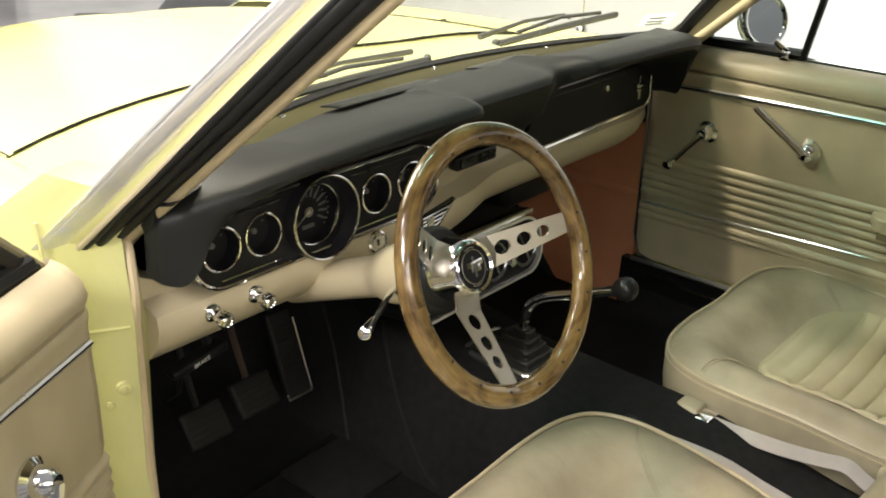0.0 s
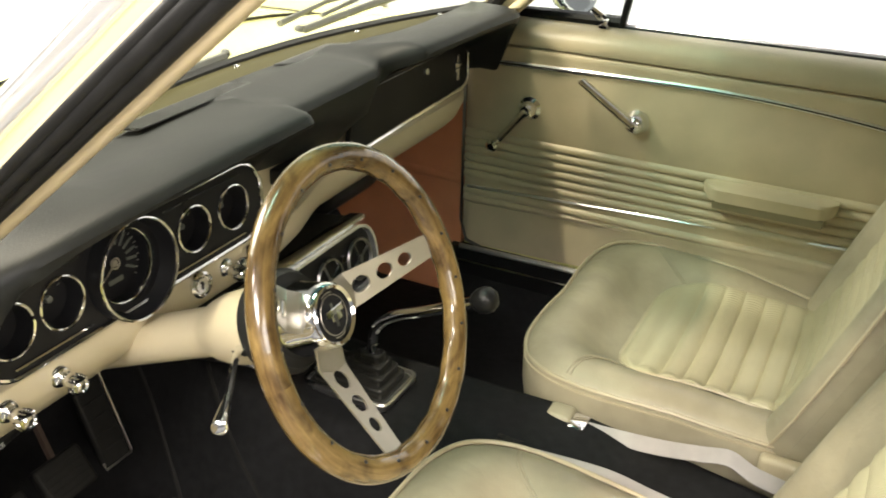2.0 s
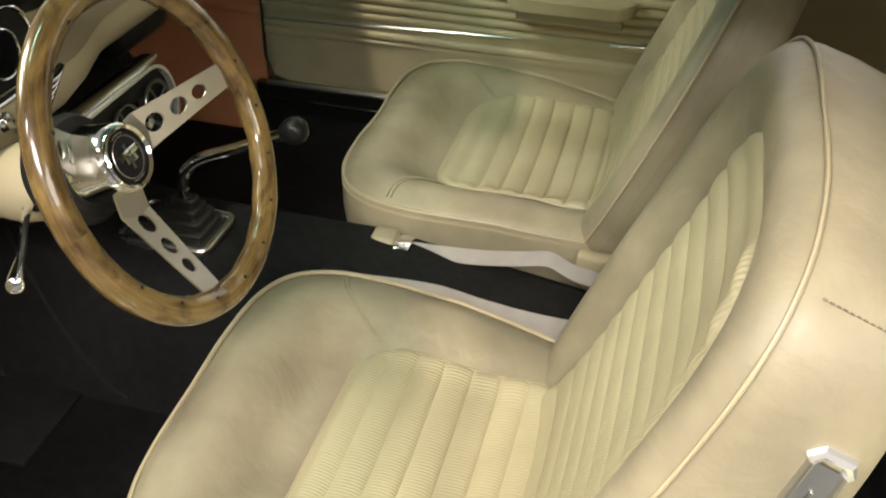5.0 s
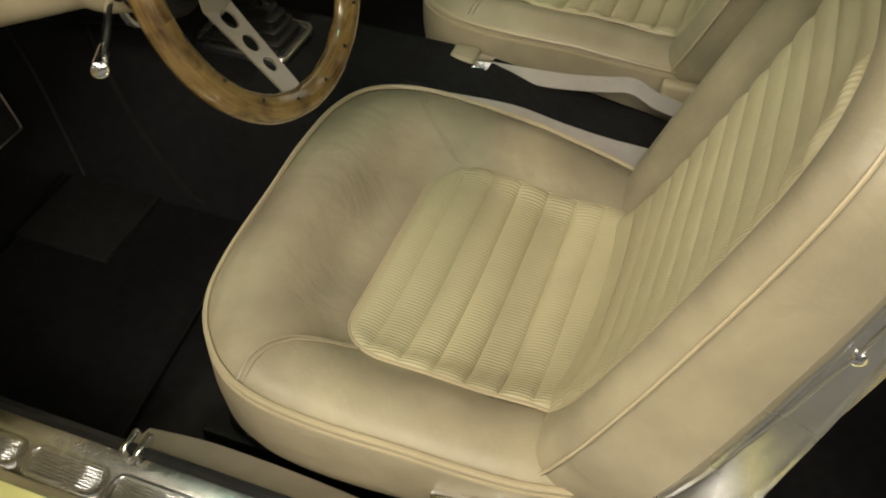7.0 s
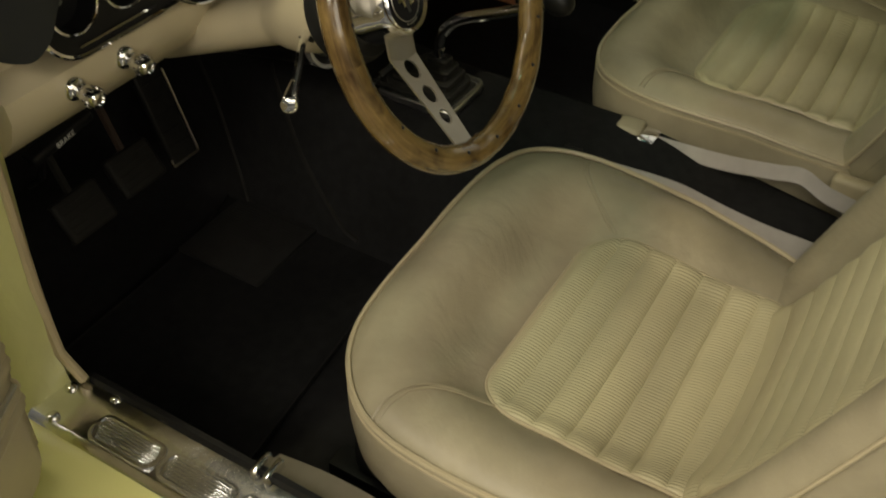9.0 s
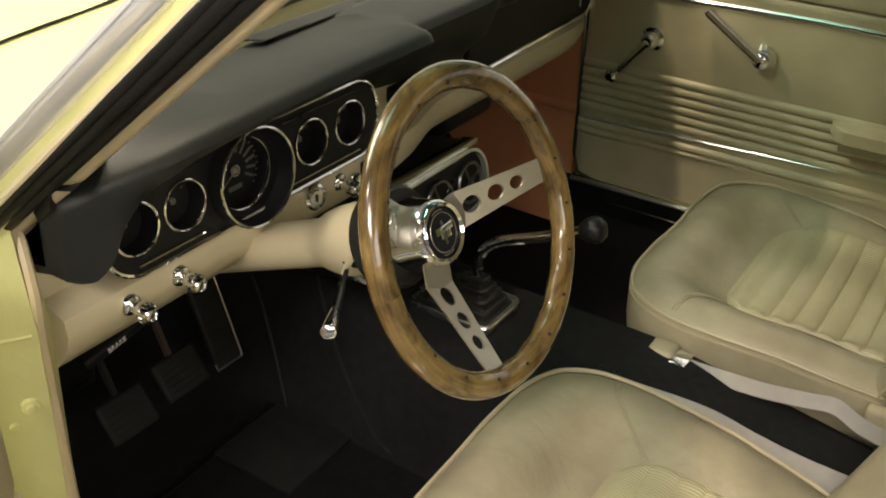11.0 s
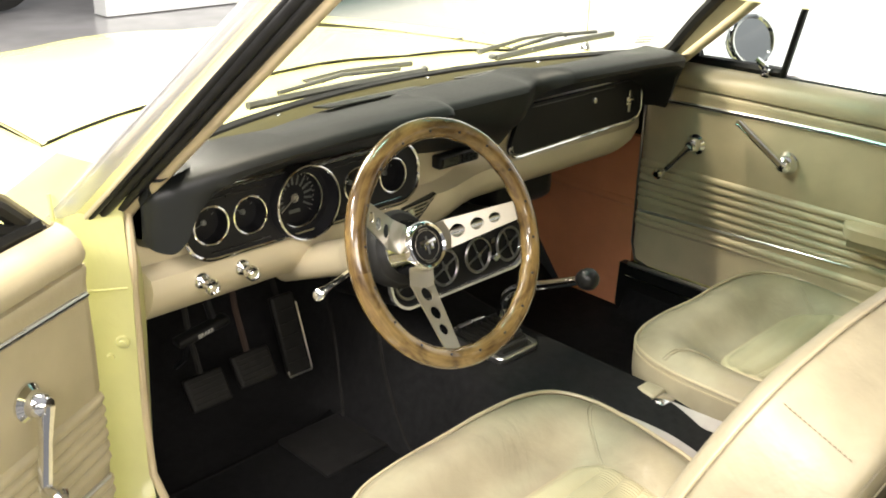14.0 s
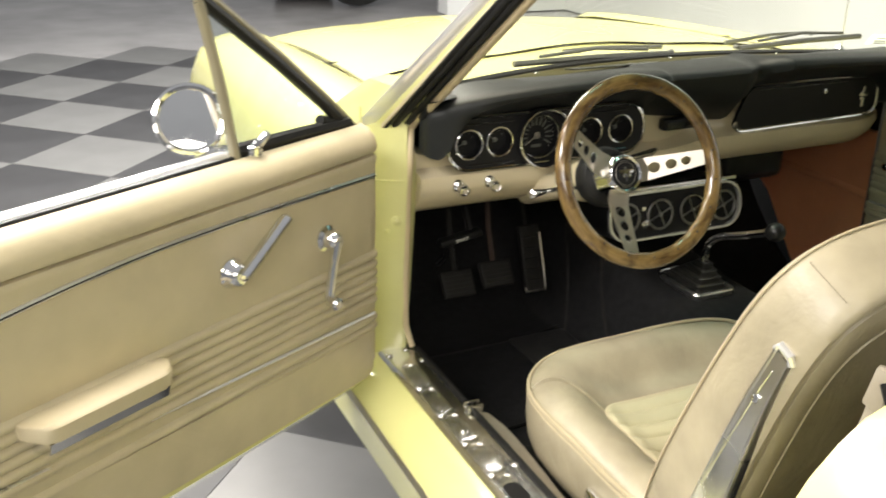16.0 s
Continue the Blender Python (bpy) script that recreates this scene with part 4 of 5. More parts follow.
def pull_knob(x, z, y=0.256):
    w = Vector((0.05, -1, -0.12))
    m = axis_pose((x, y, z), w)
    b = bmesh.new()
    prof = [(0.006, 0.006), (0.0075, 0.012), (0.0085, 0.017), (0.0102, 0.021), (0.0105, 0.032), (0.009, 0.035), (0.006, 0.036), (0.005, 0.034)]
    lathe(b, prof, m, 20)
    k = wpart("pull_knob", b, CHROME, dash, "ribbed chrome pull knob")
    b = bmesh.new()
    lathe(b, [(0.0128, -0.004), (0.0128, 0.005), (0.0105, 0.008), (0.008, 0.0095)], m, 20)
    wpart("collar", b, CHROME, k)
    b = bmesh.new()
    for i in range(10):
        a = 2 * math.pi * i / 10
        lathe(b, [(0.0012, -0.0045), (0.0012, 0.0045)], m @ Matrix.Translation((0.0106 * math.cos(a), 0.0106 * math.sin(a), 0.0265)), 5)
    wpart("rib", b, CHROME, k)


pull_knob(-0.573, 0.741)
pull_knob(-0.503, 0.742)
pull_knob(-0.222, 0.746, 0.258)
# ignition lock
b = bmesh.new()
lathe(b, [(0.0175, 0), (0.0175, 0.004), (0.0145, 0.006), (0.0125, 0.002), (0.0105, 0.002), (0.0095, 0.005), (0.002, 0.005)], axis_pose((-0.276, 0.251, 0.747), (-0.1, -1, 0.05)), 24)
ign = thing("ignition_lock", (-0.276, 0.251, 0.747), "round chrome ignition lock in the dashboard", "ignition lock")
wpart("lock_cylinder", b, CHROME, ign)
b = bmesh.new()
box(b, (-0.277, 0.2455, 0.747), (0.0025, 0.002, 0.010))
wpart("key_slot", b, BLACK, ign)

# glovebox
GL = Matrix.Translation((0.36, 0.306, 0.822)) @ Matrix.Rotation(radians(87), 4, "X")
glove = thing("glovebox", (0.36, 0.306, 0.77), "black glovebox door with chrome edge and chrome emblem", "glovebox")
outline = [(-0.198, -0.053), (-0.180, -0.054), (0.195, -0.046), (0.212, -0.040), (0.222, -0.025), (0.224, 0.030), (0.215, 0.046), (-0.165, 0.046), (-0.185, 0.030), (-0.212, -0.030), (-0.213, -0.038), (-0.208, -0.047)]
b = bmesh.new()
slab(b, outline, 0.010, GL)
wpart("glovebox_door", b, DIAL, glove, "black grained glovebox door")
b = bmesh.new()
low = [outline[i] for i in (9, 10, 11, 0, 1, 2, 3, 4, 5, 6)]
sweep(b, [GL @ Vector((x, y, 0.010)) for x, y in low], 0.0034, 6)
sweep(b, [GL @ Vector((x * 0.985, y * 0.9 + 0.0, 0.012)) for x, y in low], 0.0011, 5)
sweep(b, [GL @ Vector((-0.15, 0.040, 0.011)), GL @ Vector((0.12, 0.040, 0.011))], 0.0013, 5)
wpart("glovebox_trim", b, CHROME, glove, "chrome edge strip")
b = bmesh.new()
lathe(b, [(0.007, 0.01), (0.006, 0.015), (0.003, 0.016)], GL @ Matrix.Translation((0.05, 0.022, 0)), 14)
wpart("glovebox_lock", b, CHROME, glove, "chrome push lock")
b = bmesh.new()
box(b, GL @ Vector((0.176, 0.0, 0.012)), (0.009, 0.004, 0.050), 0.001)
box(b, GL @ Vector((0.176, 0.006, 0.013)), (0.026, 0.004, 0.009), 0.001)
box(b, GL @ Vector((0.172, -0.004, 0.013)), (0.017, 0.004, 0.006), 0.001)
wpart("emblem", b, CHROME, glove, "small chrome emblem")
b = bmesh.new()
sweep(b, [(0.60, 0.292, 0.86), (0.602, 0.29, 0.82)], 0.004, 6)
wpart("glovebox_hinge", b, CHROME, glove)

# small black speaker switch and chrome badge
sw = thing("dash_switch_box", (-0.02, 0.282, 0.795), "small black ribbed switch block under the dash pad", "switch")
b = bmesh.new()
box(b, (-0.02, 0.280, 0.811), (0.104, 0.024, 0.026), 0.007, 3)
wpart("housing", b, BLACK, sw)
b = bmesh.new()
box(b, (-0.046, 0.2665, 0.811), (0.040, 0.004, 0.016), 0.002, 2)
wpart("rocker", b, GLOSSBLACK, sw, "glossy black rocker")
for i in range(4):
    for k in range(2):
        b = bmesh.new()
        box(b, (-0.012 + i * 0.0105, 0.2665, 0.8065 + 0.0090 * k), (0.0085, 0.005, 0.0070), 0.0014, 2)
        wpart("button", b, RUBBER, sw)
badge = thing("dash_badge", (-0.13, 0.25, 0.745), "black and chrome winged badge with stacked bars on the dash panel", "badge")
b = bmesh.new()
slab(b, [(-0.180, 0.728), (-0.146, 0.724), (-0.098, 0.766), (-0.104, 0.771), (-0.180, 0.758)], 0.004, Matrix(((1, 0, 0, 0), (0, 0, -1, 0.252), (0, 1, 0, 0), (0, 0, 0, 1))))
wpart("backing", b, GLOSSBLACK, badge, "black wing-shaped backing")
for i in range(5):
    b = bmesh.new()
    x1 = -0.103 - 0.011 * i
    sweep(b, [(-0.178, 0.2465, 0.7545 - 0.0062 * i), (x1 - 0.012, 0.2465, 0.7600 - 0.0078 * i), (x1, 0.2465, 0.7665 - 0.0088 * i)], [0.0022, 0.0022, 0.0012], 6)
    wpart("wing_bar", b, CHROME, badge)
b = bmesh.new()
box(b, (-0.163, 0.2455, 0.741), (0.015, 0.008, 0.028), 0.003)
wpart("centre_bar", b, CHROME, badge)
b = bmesh.new()
lathe(b, [(0.0125, 0), (0.0125, 0.004), (0.010, 0.008), (0.004, 0.009)], axis_pose((-0.196, 0.250, 0.738), (0, -1, 0)), 20)
wpart("boss", b, CHROME, badge, "round chrome boss")

# under-dash air conditioner
AC = Matrix.Translation((-0.020, 0.262, 0.612)) @ Matrix.Rotation(radians(80), 4, "X")
ac = thing("air_conditioner", (-0.025, 0.30, 0.55), "black under-dash air conditioner with chrome frame and round vents", "air conditioner")
b = bmesh.new()
slab(b, rounded(0.36, 0.105, 0.045, 8), -0.17, AC)
wpart("case", b, DIAL, ac)
b = bmesh.new()
slab(b, rounded(0.364, 0.109, 0.047, 8), 0.010, AC, [rounded(0.354, 0.099, 0.043, 8)])
wpart("frame", b, SATIN, ac, "chrome frame")
b = bmesh.new()
box(b, AC @ Vector((0.0, 0.058, -0.012)), (0.345, 0.030, 0.008), 0.003, m=Matrix.Rotation(radians(-10), 4, "X"))
wpart("top_strip", b, CHROME, ac, "bright chrome top strip")
b = bmesh.new()
box(b, AC @ Vector((0.0, 0.055, -0.08)), (0.34, 0.11, 0.006), 0.002, m=Matrix.Rotation(radians(-10), 4, "X"))
wpart("top_cover", b, PAD, ac)
for x in (-0.135, -0.045, 0.045, 0.132):
    m = AC @ Matrix.Translation((x, -0.002, 0.002))
    b = bmesh.new()
    torus(b, 0.033, 0.003, m @ Matrix.Translation((0, 0, 0.004)), 32, 6)
    for i in range(2):
        a = math.pi * i / 2 + 0.4
        sweep(b, [m @ Vector((0.031 * math.cos(a), 0.031 * math.sin(a), 0.004)), m @ Vector((-0.031 * math.cos(a), -0.031 * math.sin(a), 0.004))], 0.0021, 5)
    lathe(b, [(0.006, 0.003), (0.005, 0.008)], m, 12)
    wpart("vent", b, DARKSTEEL, ac, "round spoked vent")
for x in (-0.09, 0.088):
    b = bmesh.new()
    lathe(b, [(0.009, 0.0), (0.009, 0.012), (0.005, 0.014)], AC @ Matrix.Translation((x, -0.018, 0.002)), 14)
    box(b, AC @ Vector((x, 0.016, 0.004)), (0.010, 0.006, 0.010))
    wpart("control_knob", b, CHROME, ac, "small chrome control knob")

hb = thing("heater_housing", (0.37, 0.46, 0.60), "rounded black heater housing under the dashboard", "heater")
b = bmesh.new()
box(b, (0.33, 0.50, 0.645), (0.20, 0.20, 0.10), 0.03, 3)
wpart("housing", b, BLACK, hb)

# ---- steering column and wheel ----
WC = Vector((-0.361, -0.047, 0.837))
WM = Matrix(((1, 0, 0, WC.x), (0, 0.384, -0.923, WC.y), (0, 0.923, 0.384, WC.z), (0, 0, 0, 1)))
col = thing("steering_column", WM @ Vector((0, 0, -0.36)), "parchment painted steering column with chrome turn signal stalk", "steering column")
b = bmesh.new()
lathe(b, [(0.029, -0.42), (0.029, -0.228), (0.030, -0.222), (0.036, -0.208), (0.0405, -0.192), (0.043, -0.17), (0.0435, -0.13), (0.039, -0.115), (0.02, -0.112)], WM, 40)
wpart("column_tube", b, DASHMETAL, col, "parchment column tube and collar")
b = bmesh.new()
st0, st1 = WM @ Vector((-0.036, -0.006, -0.155)), Vector((-0.556, -0.008, 0.806))
sweep(b, smooth_path([st0, st0.lerp(st1, 0.25) + Vector((-0.004, 0, 0)), st0.lerp(st1, 0.6), st0.lerp(st1, 0.93)], 4), 0.0042, 8)
wpart("turn_signal_stalk", b, CHROME, col, "slim chrome turn signal stalk")
b = bmesh.new()
d = (st1 - st0).normalized()
lathe(b, [(0.0045, -0.044), (0.0055, -0.034), (0.0068, -0.014), (0.0076, -0.004), (0.0076, 0.005), (0.005, 0.007)], axis_pose(st1, d), 16)
wpart("stalk_knob", b, CHROME, col, "clear-tipped chrome stalk knob")
b = bmesh.new()
box(b, st0, (0.012, 0.022, 0.02), 0.003)
wpart("stalk_slot", b, BLACK, col)

wheel = thing("steering_wheel", WM, "varnished wood rim steering wheel with three drilled metal spokes", "steering wheel")
b = bmesh.new()
rings = []
n, k = 160, 14
for i in range(n):
    a = 2 * math.pi * i / n
    dent = 0.0006 * math.cos(a * 22) * (1 if a < 1.2 or a > 4.4 else 0.25)
    ring = []
    for j in range(k):
        t = 2 * math.pi * j / k
        rr = 0.0138 + dent * (1 if math.cos(t) < 0 else 0.2)
        ring.append(((0.159 + rr * 1.06 * math.cos(t)) * math.cos(a), (0.159 + rr * 1.06 * math.cos(t)) * math.sin(a), rr * 0.96 * math.sin(t)))
    rings.append(ring)
loft(b, rings, True, False, True)
part("rim", b, WOOD, wheel, "varnished mottled wood rim")
for i in range(18):
    a = 2 * math.pi * (i + 0.4) / 18
    b = bmesh.new()
    lathe(b, [(0.0021, 0), (0.0018, 0.0012), (0.0005, 0.0016)], axis_pose((0.1535 * math.cos(a), 0.1535 * math.sin(a), 0.0122), (-0.35 * math.cos(a), -0.35 * math.sin(a), 1)), 8)
    part("rivet", b, BLACK, wheel)
for ang in (4.5, -104.0, 148.0):
    b = bmesh.new()
    x0, x1 = 0.030, 0.150
    out = [(x0, 0.021), (0.055, 0.0215), (0.10, 0.0175), (x1, 0.0135), (x1, -0.0135), (0.10, -0.0175), (0.055, -0.0215), (x0, -0.021)]
    holes = [ring_circle(r, 18, cx) for cx, r in ((0.069, 0.0098), (0.0955, 0.0090), (0.119, 0.0076))]
    slab(b, out, 0.0026, None, holes)
    for v in b.verts:
        x = v.co.x
        dz = -0.066 + (x - 0.055) * 0.62 if x > 0.055 else -0.066
        if x > 0.145:
            dz -= 0.0
        v.co.z += dz
    bmesh.ops.rotate(b, verts=b.verts, cent=(0, 0, 0), matrix=Matrix.Rotation(radians(ang), 3, "Z"))
    part("spoke", b, STEEL, wheel, "flat drilled metal spoke", smooth=30)
b = bmesh.new()
lathe(b, [(0.026, -0.112), (0.040, -0.108), (0.042, -0.097), (0.041, -0.085), (0.0385, -0.077), (0.0368, -0.058), (0.0345, -0.047), (0.0315, -0.0445), (0.0285, -0.047), (0.028, -0.054), (0.01, -0.055)], None, 48)
part("hub", b, CHROME, wheel, "polished chrome hub")
b = bmesh.new()
lathe(b, [(0.054, -0.135), (0.058, -0.11), (0.052, -0.10), (0.03, -0.10)], None, 40)
part("hub_boot", b, RUBBER, wheel, "black hub boot")
b = bmesh.new()
lathe(b, [(0.028, -0.054), (0.0272, -0.0495), (0.001, -0.0475)], None, 40)
part("horn_button", b, DIAL, wheel, "black horn button")
b = bmesh.new()
torus(b, 0.0215, 0.0005, Matrix.Translation((0, 0, -0.0478)), 40, 5)
for i in range(9):
    for base in (70, 250):
        a = radians(base + i * 5 + (0 if base == 70 else 0))
        box(b, (0.0243 * math.cos(a), 0.0243 * math.sin(a), -0.0484), (0.0013, 0.0013, 0.0005))
part("button_mark", b, STEEL, wheel)
b = bmesh.new()
box(b, (0, 0, -0.0468), (0.0035, 0.026, 0.001))
part("button_stripe", b, DARKSTEEL, wheel, "coloured emblem stripe")
b = bmesh.new()
box(b, (0.001, 0.004, -0.0462), (0.030, 0.0075, 0.0015), 0.0006)
box(b, (0.006, -0.002, -0.0462), (0.008, 0.010, 0.0015), 0.0006)
box(b, (-0.006, 0.0, -0.0462), (0.004, 0.012, 0.0015), 0.0006)
part("button_emblem", b, CHROME, wheel, "plain silver emblem shape")


# ---- seats ----
def outline_path(ctrl, n=8):
    return [(p.x, p.y) for p in smooth_path([(x, y, 0) for x, y in ctrl], n, True)]


def make_seat(cx, label, outer, fwd=0.0, tall=1.0, deep=1.0, front=-0.172):
    """A bucket seat: cushion and raked backrest. outer is the side that faces its door."""
    seat = thing("bucket_seat", (cx, -0.3, 0.27), label, "car seat", "front bucket seats")
    near = [(0.0, -0.012), (0.10, -0.016), (0.17, -0.028), (0.222, -0.056), (0.262, -0.105), (0.276, -0.175), (0.272, -0.29), (0.252, -0.43), (0.20, -0.50)]
    inner = [(0.0, -0.012), (0.10, -0.008), (0.19, -0.016), (0.248, -0.050), (0.274, -0.13), (0.264, -0.28), (0.240, -0.43), (0.19, -0.50)]
    left, right = (near, inner) if outer < 0 else (inner, inner)
    ctrl = right + [(0.0, -0.51)] + [(-x, y) for x, y in reversed(left[1:])]
    out = outline_path(ctrl)
    c0 = (0.0, -0.28)

    def zb(y):
        return 0.052 * (y + 0.25) - 0.10 * max(0.0, -0.28 - y)

    prof = [(0.0, 0.440), (0.3, 0.442), (0.52, 0.448), (0.62, 0.463), (0.70, 0.483), (0.78, 0.494), (0.86, 0.495), (0.93, 0.489), (0.98, 0.479), (1.0, 0.473),
            (1.008, 0.464), (1.012, 0.445), (1.010, 0.42), (0.995, 0.39), (0.965, 0.365), (0.92, 0.345)]
    b = bmesh.new()
    loft(b, [[(cx + c0[0] + (x - c0[0]) * s, c0[1] + (y - c0[1]) * s, z + zb(c0[1] + (y - c0[1]) * min(s, 1)) * (1 if z > 0.4 else 0.4)
               + 0.004 * math.sin(9 * x + 3 * s) * (s > 0.65) * (s < 0.99)) for x, y in out] for s, z in [(max(s, 0.02), z) for s, z in prof]])
    wpart("cushion", b, SEATV, seat, "smooth tan vinyl cushion with rolled edge")
    b = bmesh.new()
    sweep(b, [(cx + x * 1.003, c0[1] + (y - c0[1]) * 1.003, 0.477 + zb(y)) for x, y in out], 0.0034, 6, closed=True)
    wpart("cushion_piping", b, PIPING, seat, "pale piping round the cushion")
    b = bmesh.new()
    sweep(b, [(cx + x * 1.008, c0[1] + (y - c0[1]) * 1.008, 0.466 + zb(y)) for x, y in out], 0.0020, 5, closed=True)
    wpart("cushion_seam", b, PIPING, seat)
    def surf(x, y):
        """Height of the cushion top at a place relative to the seat's middle."""
        dx, dy = x - c0[0], y - c0[1]
        best = 1.0
        for (ax, ay), (bx, by) in zip(out, out[1:] + out[:1]):
            ax, ay, bx, by = ax - c0[0], ay - c0[1], bx - c0[0], by - c0[1]
            ex, ey = bx - ax, by - ay
            den = dx * ey - dy * ex
            if abs(den) < 1e-9:
                continue
            k = (ax * ey - ay * ex) / den
            m = (ax * dy - ay * dx) / den
            if k > 0 and 0 <= m <= 1:
                best = 1 / k
                break
        zz = np.interp(best, [p[0] for p in prof[:10]], [p[1] for p in prof[:10]])
        return float(zz) + zb(y) + 0.004 * math.sin(9 * x + 3 * best)

    for side in (-1, 1):
        for off in (0.0, 0.007):
            b = bmesh.new()
            pts = []
            for t in [i / 10 for i in range(11)]:
                x, y = side * (0.165 + 0.098 * t), -0.196 + 0.085 * t + 0.022 * math.sin(math.pi * t) - off
                pts.append((cx + x, y, surf(x, y) + 0.0006))
            sweep(b, pts, 0.0015, 5)
            wpart("corner_seam", b, SEATV, seat)
    # pleated insert
    def pleated(length, halfw, lift, pose_of, name, corner=0.08, mid=lambda v: 0.0):
        bb = bmesh.new()
        pitch, nu = 0.0365, 26
        vs = [corner * (1 - math.cos(math.pi / 2 * i / 16)) for i in range(16)]
        nv = int((length - corner) / pitch * 12)
        vs += [corner + (length - corner) * i / nv for i in range(nv + 1)]
        rows = []
        for v in vs:
            h = halfw(v)
            if v < corner:
                h -= corner * (1 - math.sqrt(max(0.0, 1 - (1 - v / corner) ** 2))) * 0.95
            puff = abs(math.sin(math.pi * (v - 0.004) / pitch)) ** 0.34
            row = []
            for j in range(nu + 1):
                u = math.sin(math.pi / 2 * (-1 + 2 * j / nu))
                near_edge = min((1 - abs(u)) * h, v, 0.022) / 0.022
                edge = math.sqrt(max(0.0, 1 - (1 - near_edge) ** 2))
                row.append(pose_of(mid(v) + u * h, v, (0.002 + lift * puff) * edge - 0.003 * (1 - edge)))
            rows.append(row)
        grid_face(bb, rows)
        ins = wpart(name, bb, INSERT, seat, "pale ribbed vinyl insert with cross pleats")
        rim = [r[0] for r in reversed(rows)] + rows[0][1:-1] + [r[-1] for r in rows]
        bb = bmesh.new()
        sweep(bb, [Vector(p) + Vector((0, 0, 0.001)) for p in rim[::2]], 0.0024, 6)
        wpart("insert_piping", bb, PIPING, seat)
        return ins

    def cushion_pose(u, v, lift):
        y = front - v
        s = math.hypot(u / 0.275, 0)
        z = 0.455 + 0.052 * (y + 0.25) + 0.020 * (abs(u) / 0.17) ** 3 + 0.020 * max(0, 1 - v / 0.10) ** 1.5
        w = min(1.0, max(0.0, (y + 0.42) / 0.08))
        z = z * (1 - w) + (surf(u, y) + 0.0035) * w
        return (cx + u, y, z + lift)
    if outer < 0:
        pleated(0.395, lambda v: 0.171 - 0.032 * v, 0.0072, cushion_pose, "cushion_insert", 0.064, lambda v: -0.002 - 0.030 * v)
    else:
        pleated(0.395, lambda v: 0.181 - 0.004 * v / 0.345, 0.0095, cushion_pose, "cushion_insert", 0.085)

    # backrest
    bo, bu, bf = Vector((cx, -0.407, 0.43)), Vector((0, -0.371, 0.928)), Vector((0, 0.928, 0.371))

    def Bt(u, v, d):
        return bo + Vector((u, 0, 0)) + bu * v * tall + bf * d

    def Bk(u, v, d):
        thin = deep * (1.10 - 0.80 * max(0.0, v - 0.08))
        return Bt(u, v, d if d > -0.02 else -0.02 + (d + 0.02) * thin)
    bh = [(0.0, 0.572), (0.065, 0.572), (0.125, 0.567), (0.181, 0.550), (0.220, 0.518), (0.242, 0.474), (0.254, 0.41), (0.260, 0.31), (0.261, 0.20), (0.252, 0.09), (0.226, 0.0), (0.15, -0.06)] if outer < 0 else [(0.0, 0.590), (0.065, 0.584), (0.120, 0.566), (0.168, 0.53), (0.203, 0.475), (0.234, 0.40), (0.255, 0.31), (0.263, 0.20), (0.256, 0.09), (0.226, 0.0), (0.15, -0.06)]
    bctrl = bh + [(0.0, -0.07)] + [(-x, y) for x, y in reversed(bh[1:])]
    bout = outline_path(bctrl, 6)
    bc = (0.0, 0.26)
    prof = [(0.02, -0.022), (0.3, -0.021), (0.58, -0.019), (0.70, -0.013), (0.77, 0.0), (0.83, 0.010), (0.89, 0.013), (0.94, 0.009), (0.975, 0.002), (1.0, -0.008),
            (1.012, -0.022), (1.02, -0.07), (1.018, -0.112), (1.008, -0.128), (0.994, -0.135), (0.978, -0.136), (0.970, -0.128), (0.964, -0.128), (0.956, -0.137), (0.93, -0.141), (0.86, -0.144), (0.838, -0.141), (0.826, -0.133), (0.80, -0.128), (0.7, -0.127), (0.5, -0.128), (0.02, -0.129)]
    b = bmesh.new()
    loft(b, [[Bk(bc[0] + (x - bc[0]) * s, bc[1] + (y - bc[1]) * s, d) for x, y in bout] for s, d in prof])
    wpart("backrest", b, SEATV, seat, "smooth tan vinyl backrest")
    b = bmesh.new()
    sweep(b, [Bk(x * 1.005, bc[1] + (y - bc[1]) * 1.005, -0.006) for x, y in bout], 0.0028 if outer > 0 else 0.0019, 6, closed=True, up=bf)
    wpart("backrest_piping", b, PIPING, seat, "pale piping round the backrest")
    b = bmesh.new()
    sweep(b, [Bk(x * 0.967, bc[1] + (y - bc[1]) * 0.967, -0.130) for x, y in bout], 0.0022, 6, closed=True, up=bf)
    wpart("rear_seam", b, DARKTAN, seat, "dark sewn seam round the rear panel")
    b = bmesh.new()
    sweep(b, [Bk(x * 0.845, bc[1] + (y - bc[1]) * 0.845, -0.143) for x, y in bout], 0.0022, 6, closed=True, up=bf)
    wpart("rear_piping", b, SEATV, seat)
    for d, k in ((-0.034, 1.0128),) if outer > 0 else ():
        b = bmesh.new()
        run = smooth_path([(x * k, bc[1] + (y - bc[1]) * k, 0) for x, y in bout], 4, True)
        for p, q in zip(run[::2], run[1::2]):
            sweep(b, [Bk(p.x, p.y, d), Bk(p.x + (q.x - p.x) * 1.2, p.y + (q.y - p.y) * 1.2, d)], 0.0009, 4, up=bf)
        wpart("edge_stitching", b, SEATV, seat, "row of small stitches")

    def back_pose(u, v, lift):
        vv = 0.503 - v
        w = abs(u) / 0.17
        k = 1 - min(1.0, math.hypot(u / 0.262, (vv - 0.25) / 0.345) / 0.83) ** 6
        return Bk(u, vv, -0.017 + 0.018 * (1 - k) + lift)
    pleated(0.535, lambda v: 0.146 + 0.016 * min(1, v / 0.25), 0.0075, back_pose, "backrest_insert", 0.085, lambda v: 0.020 * outer if outer < 0 else 0.0)
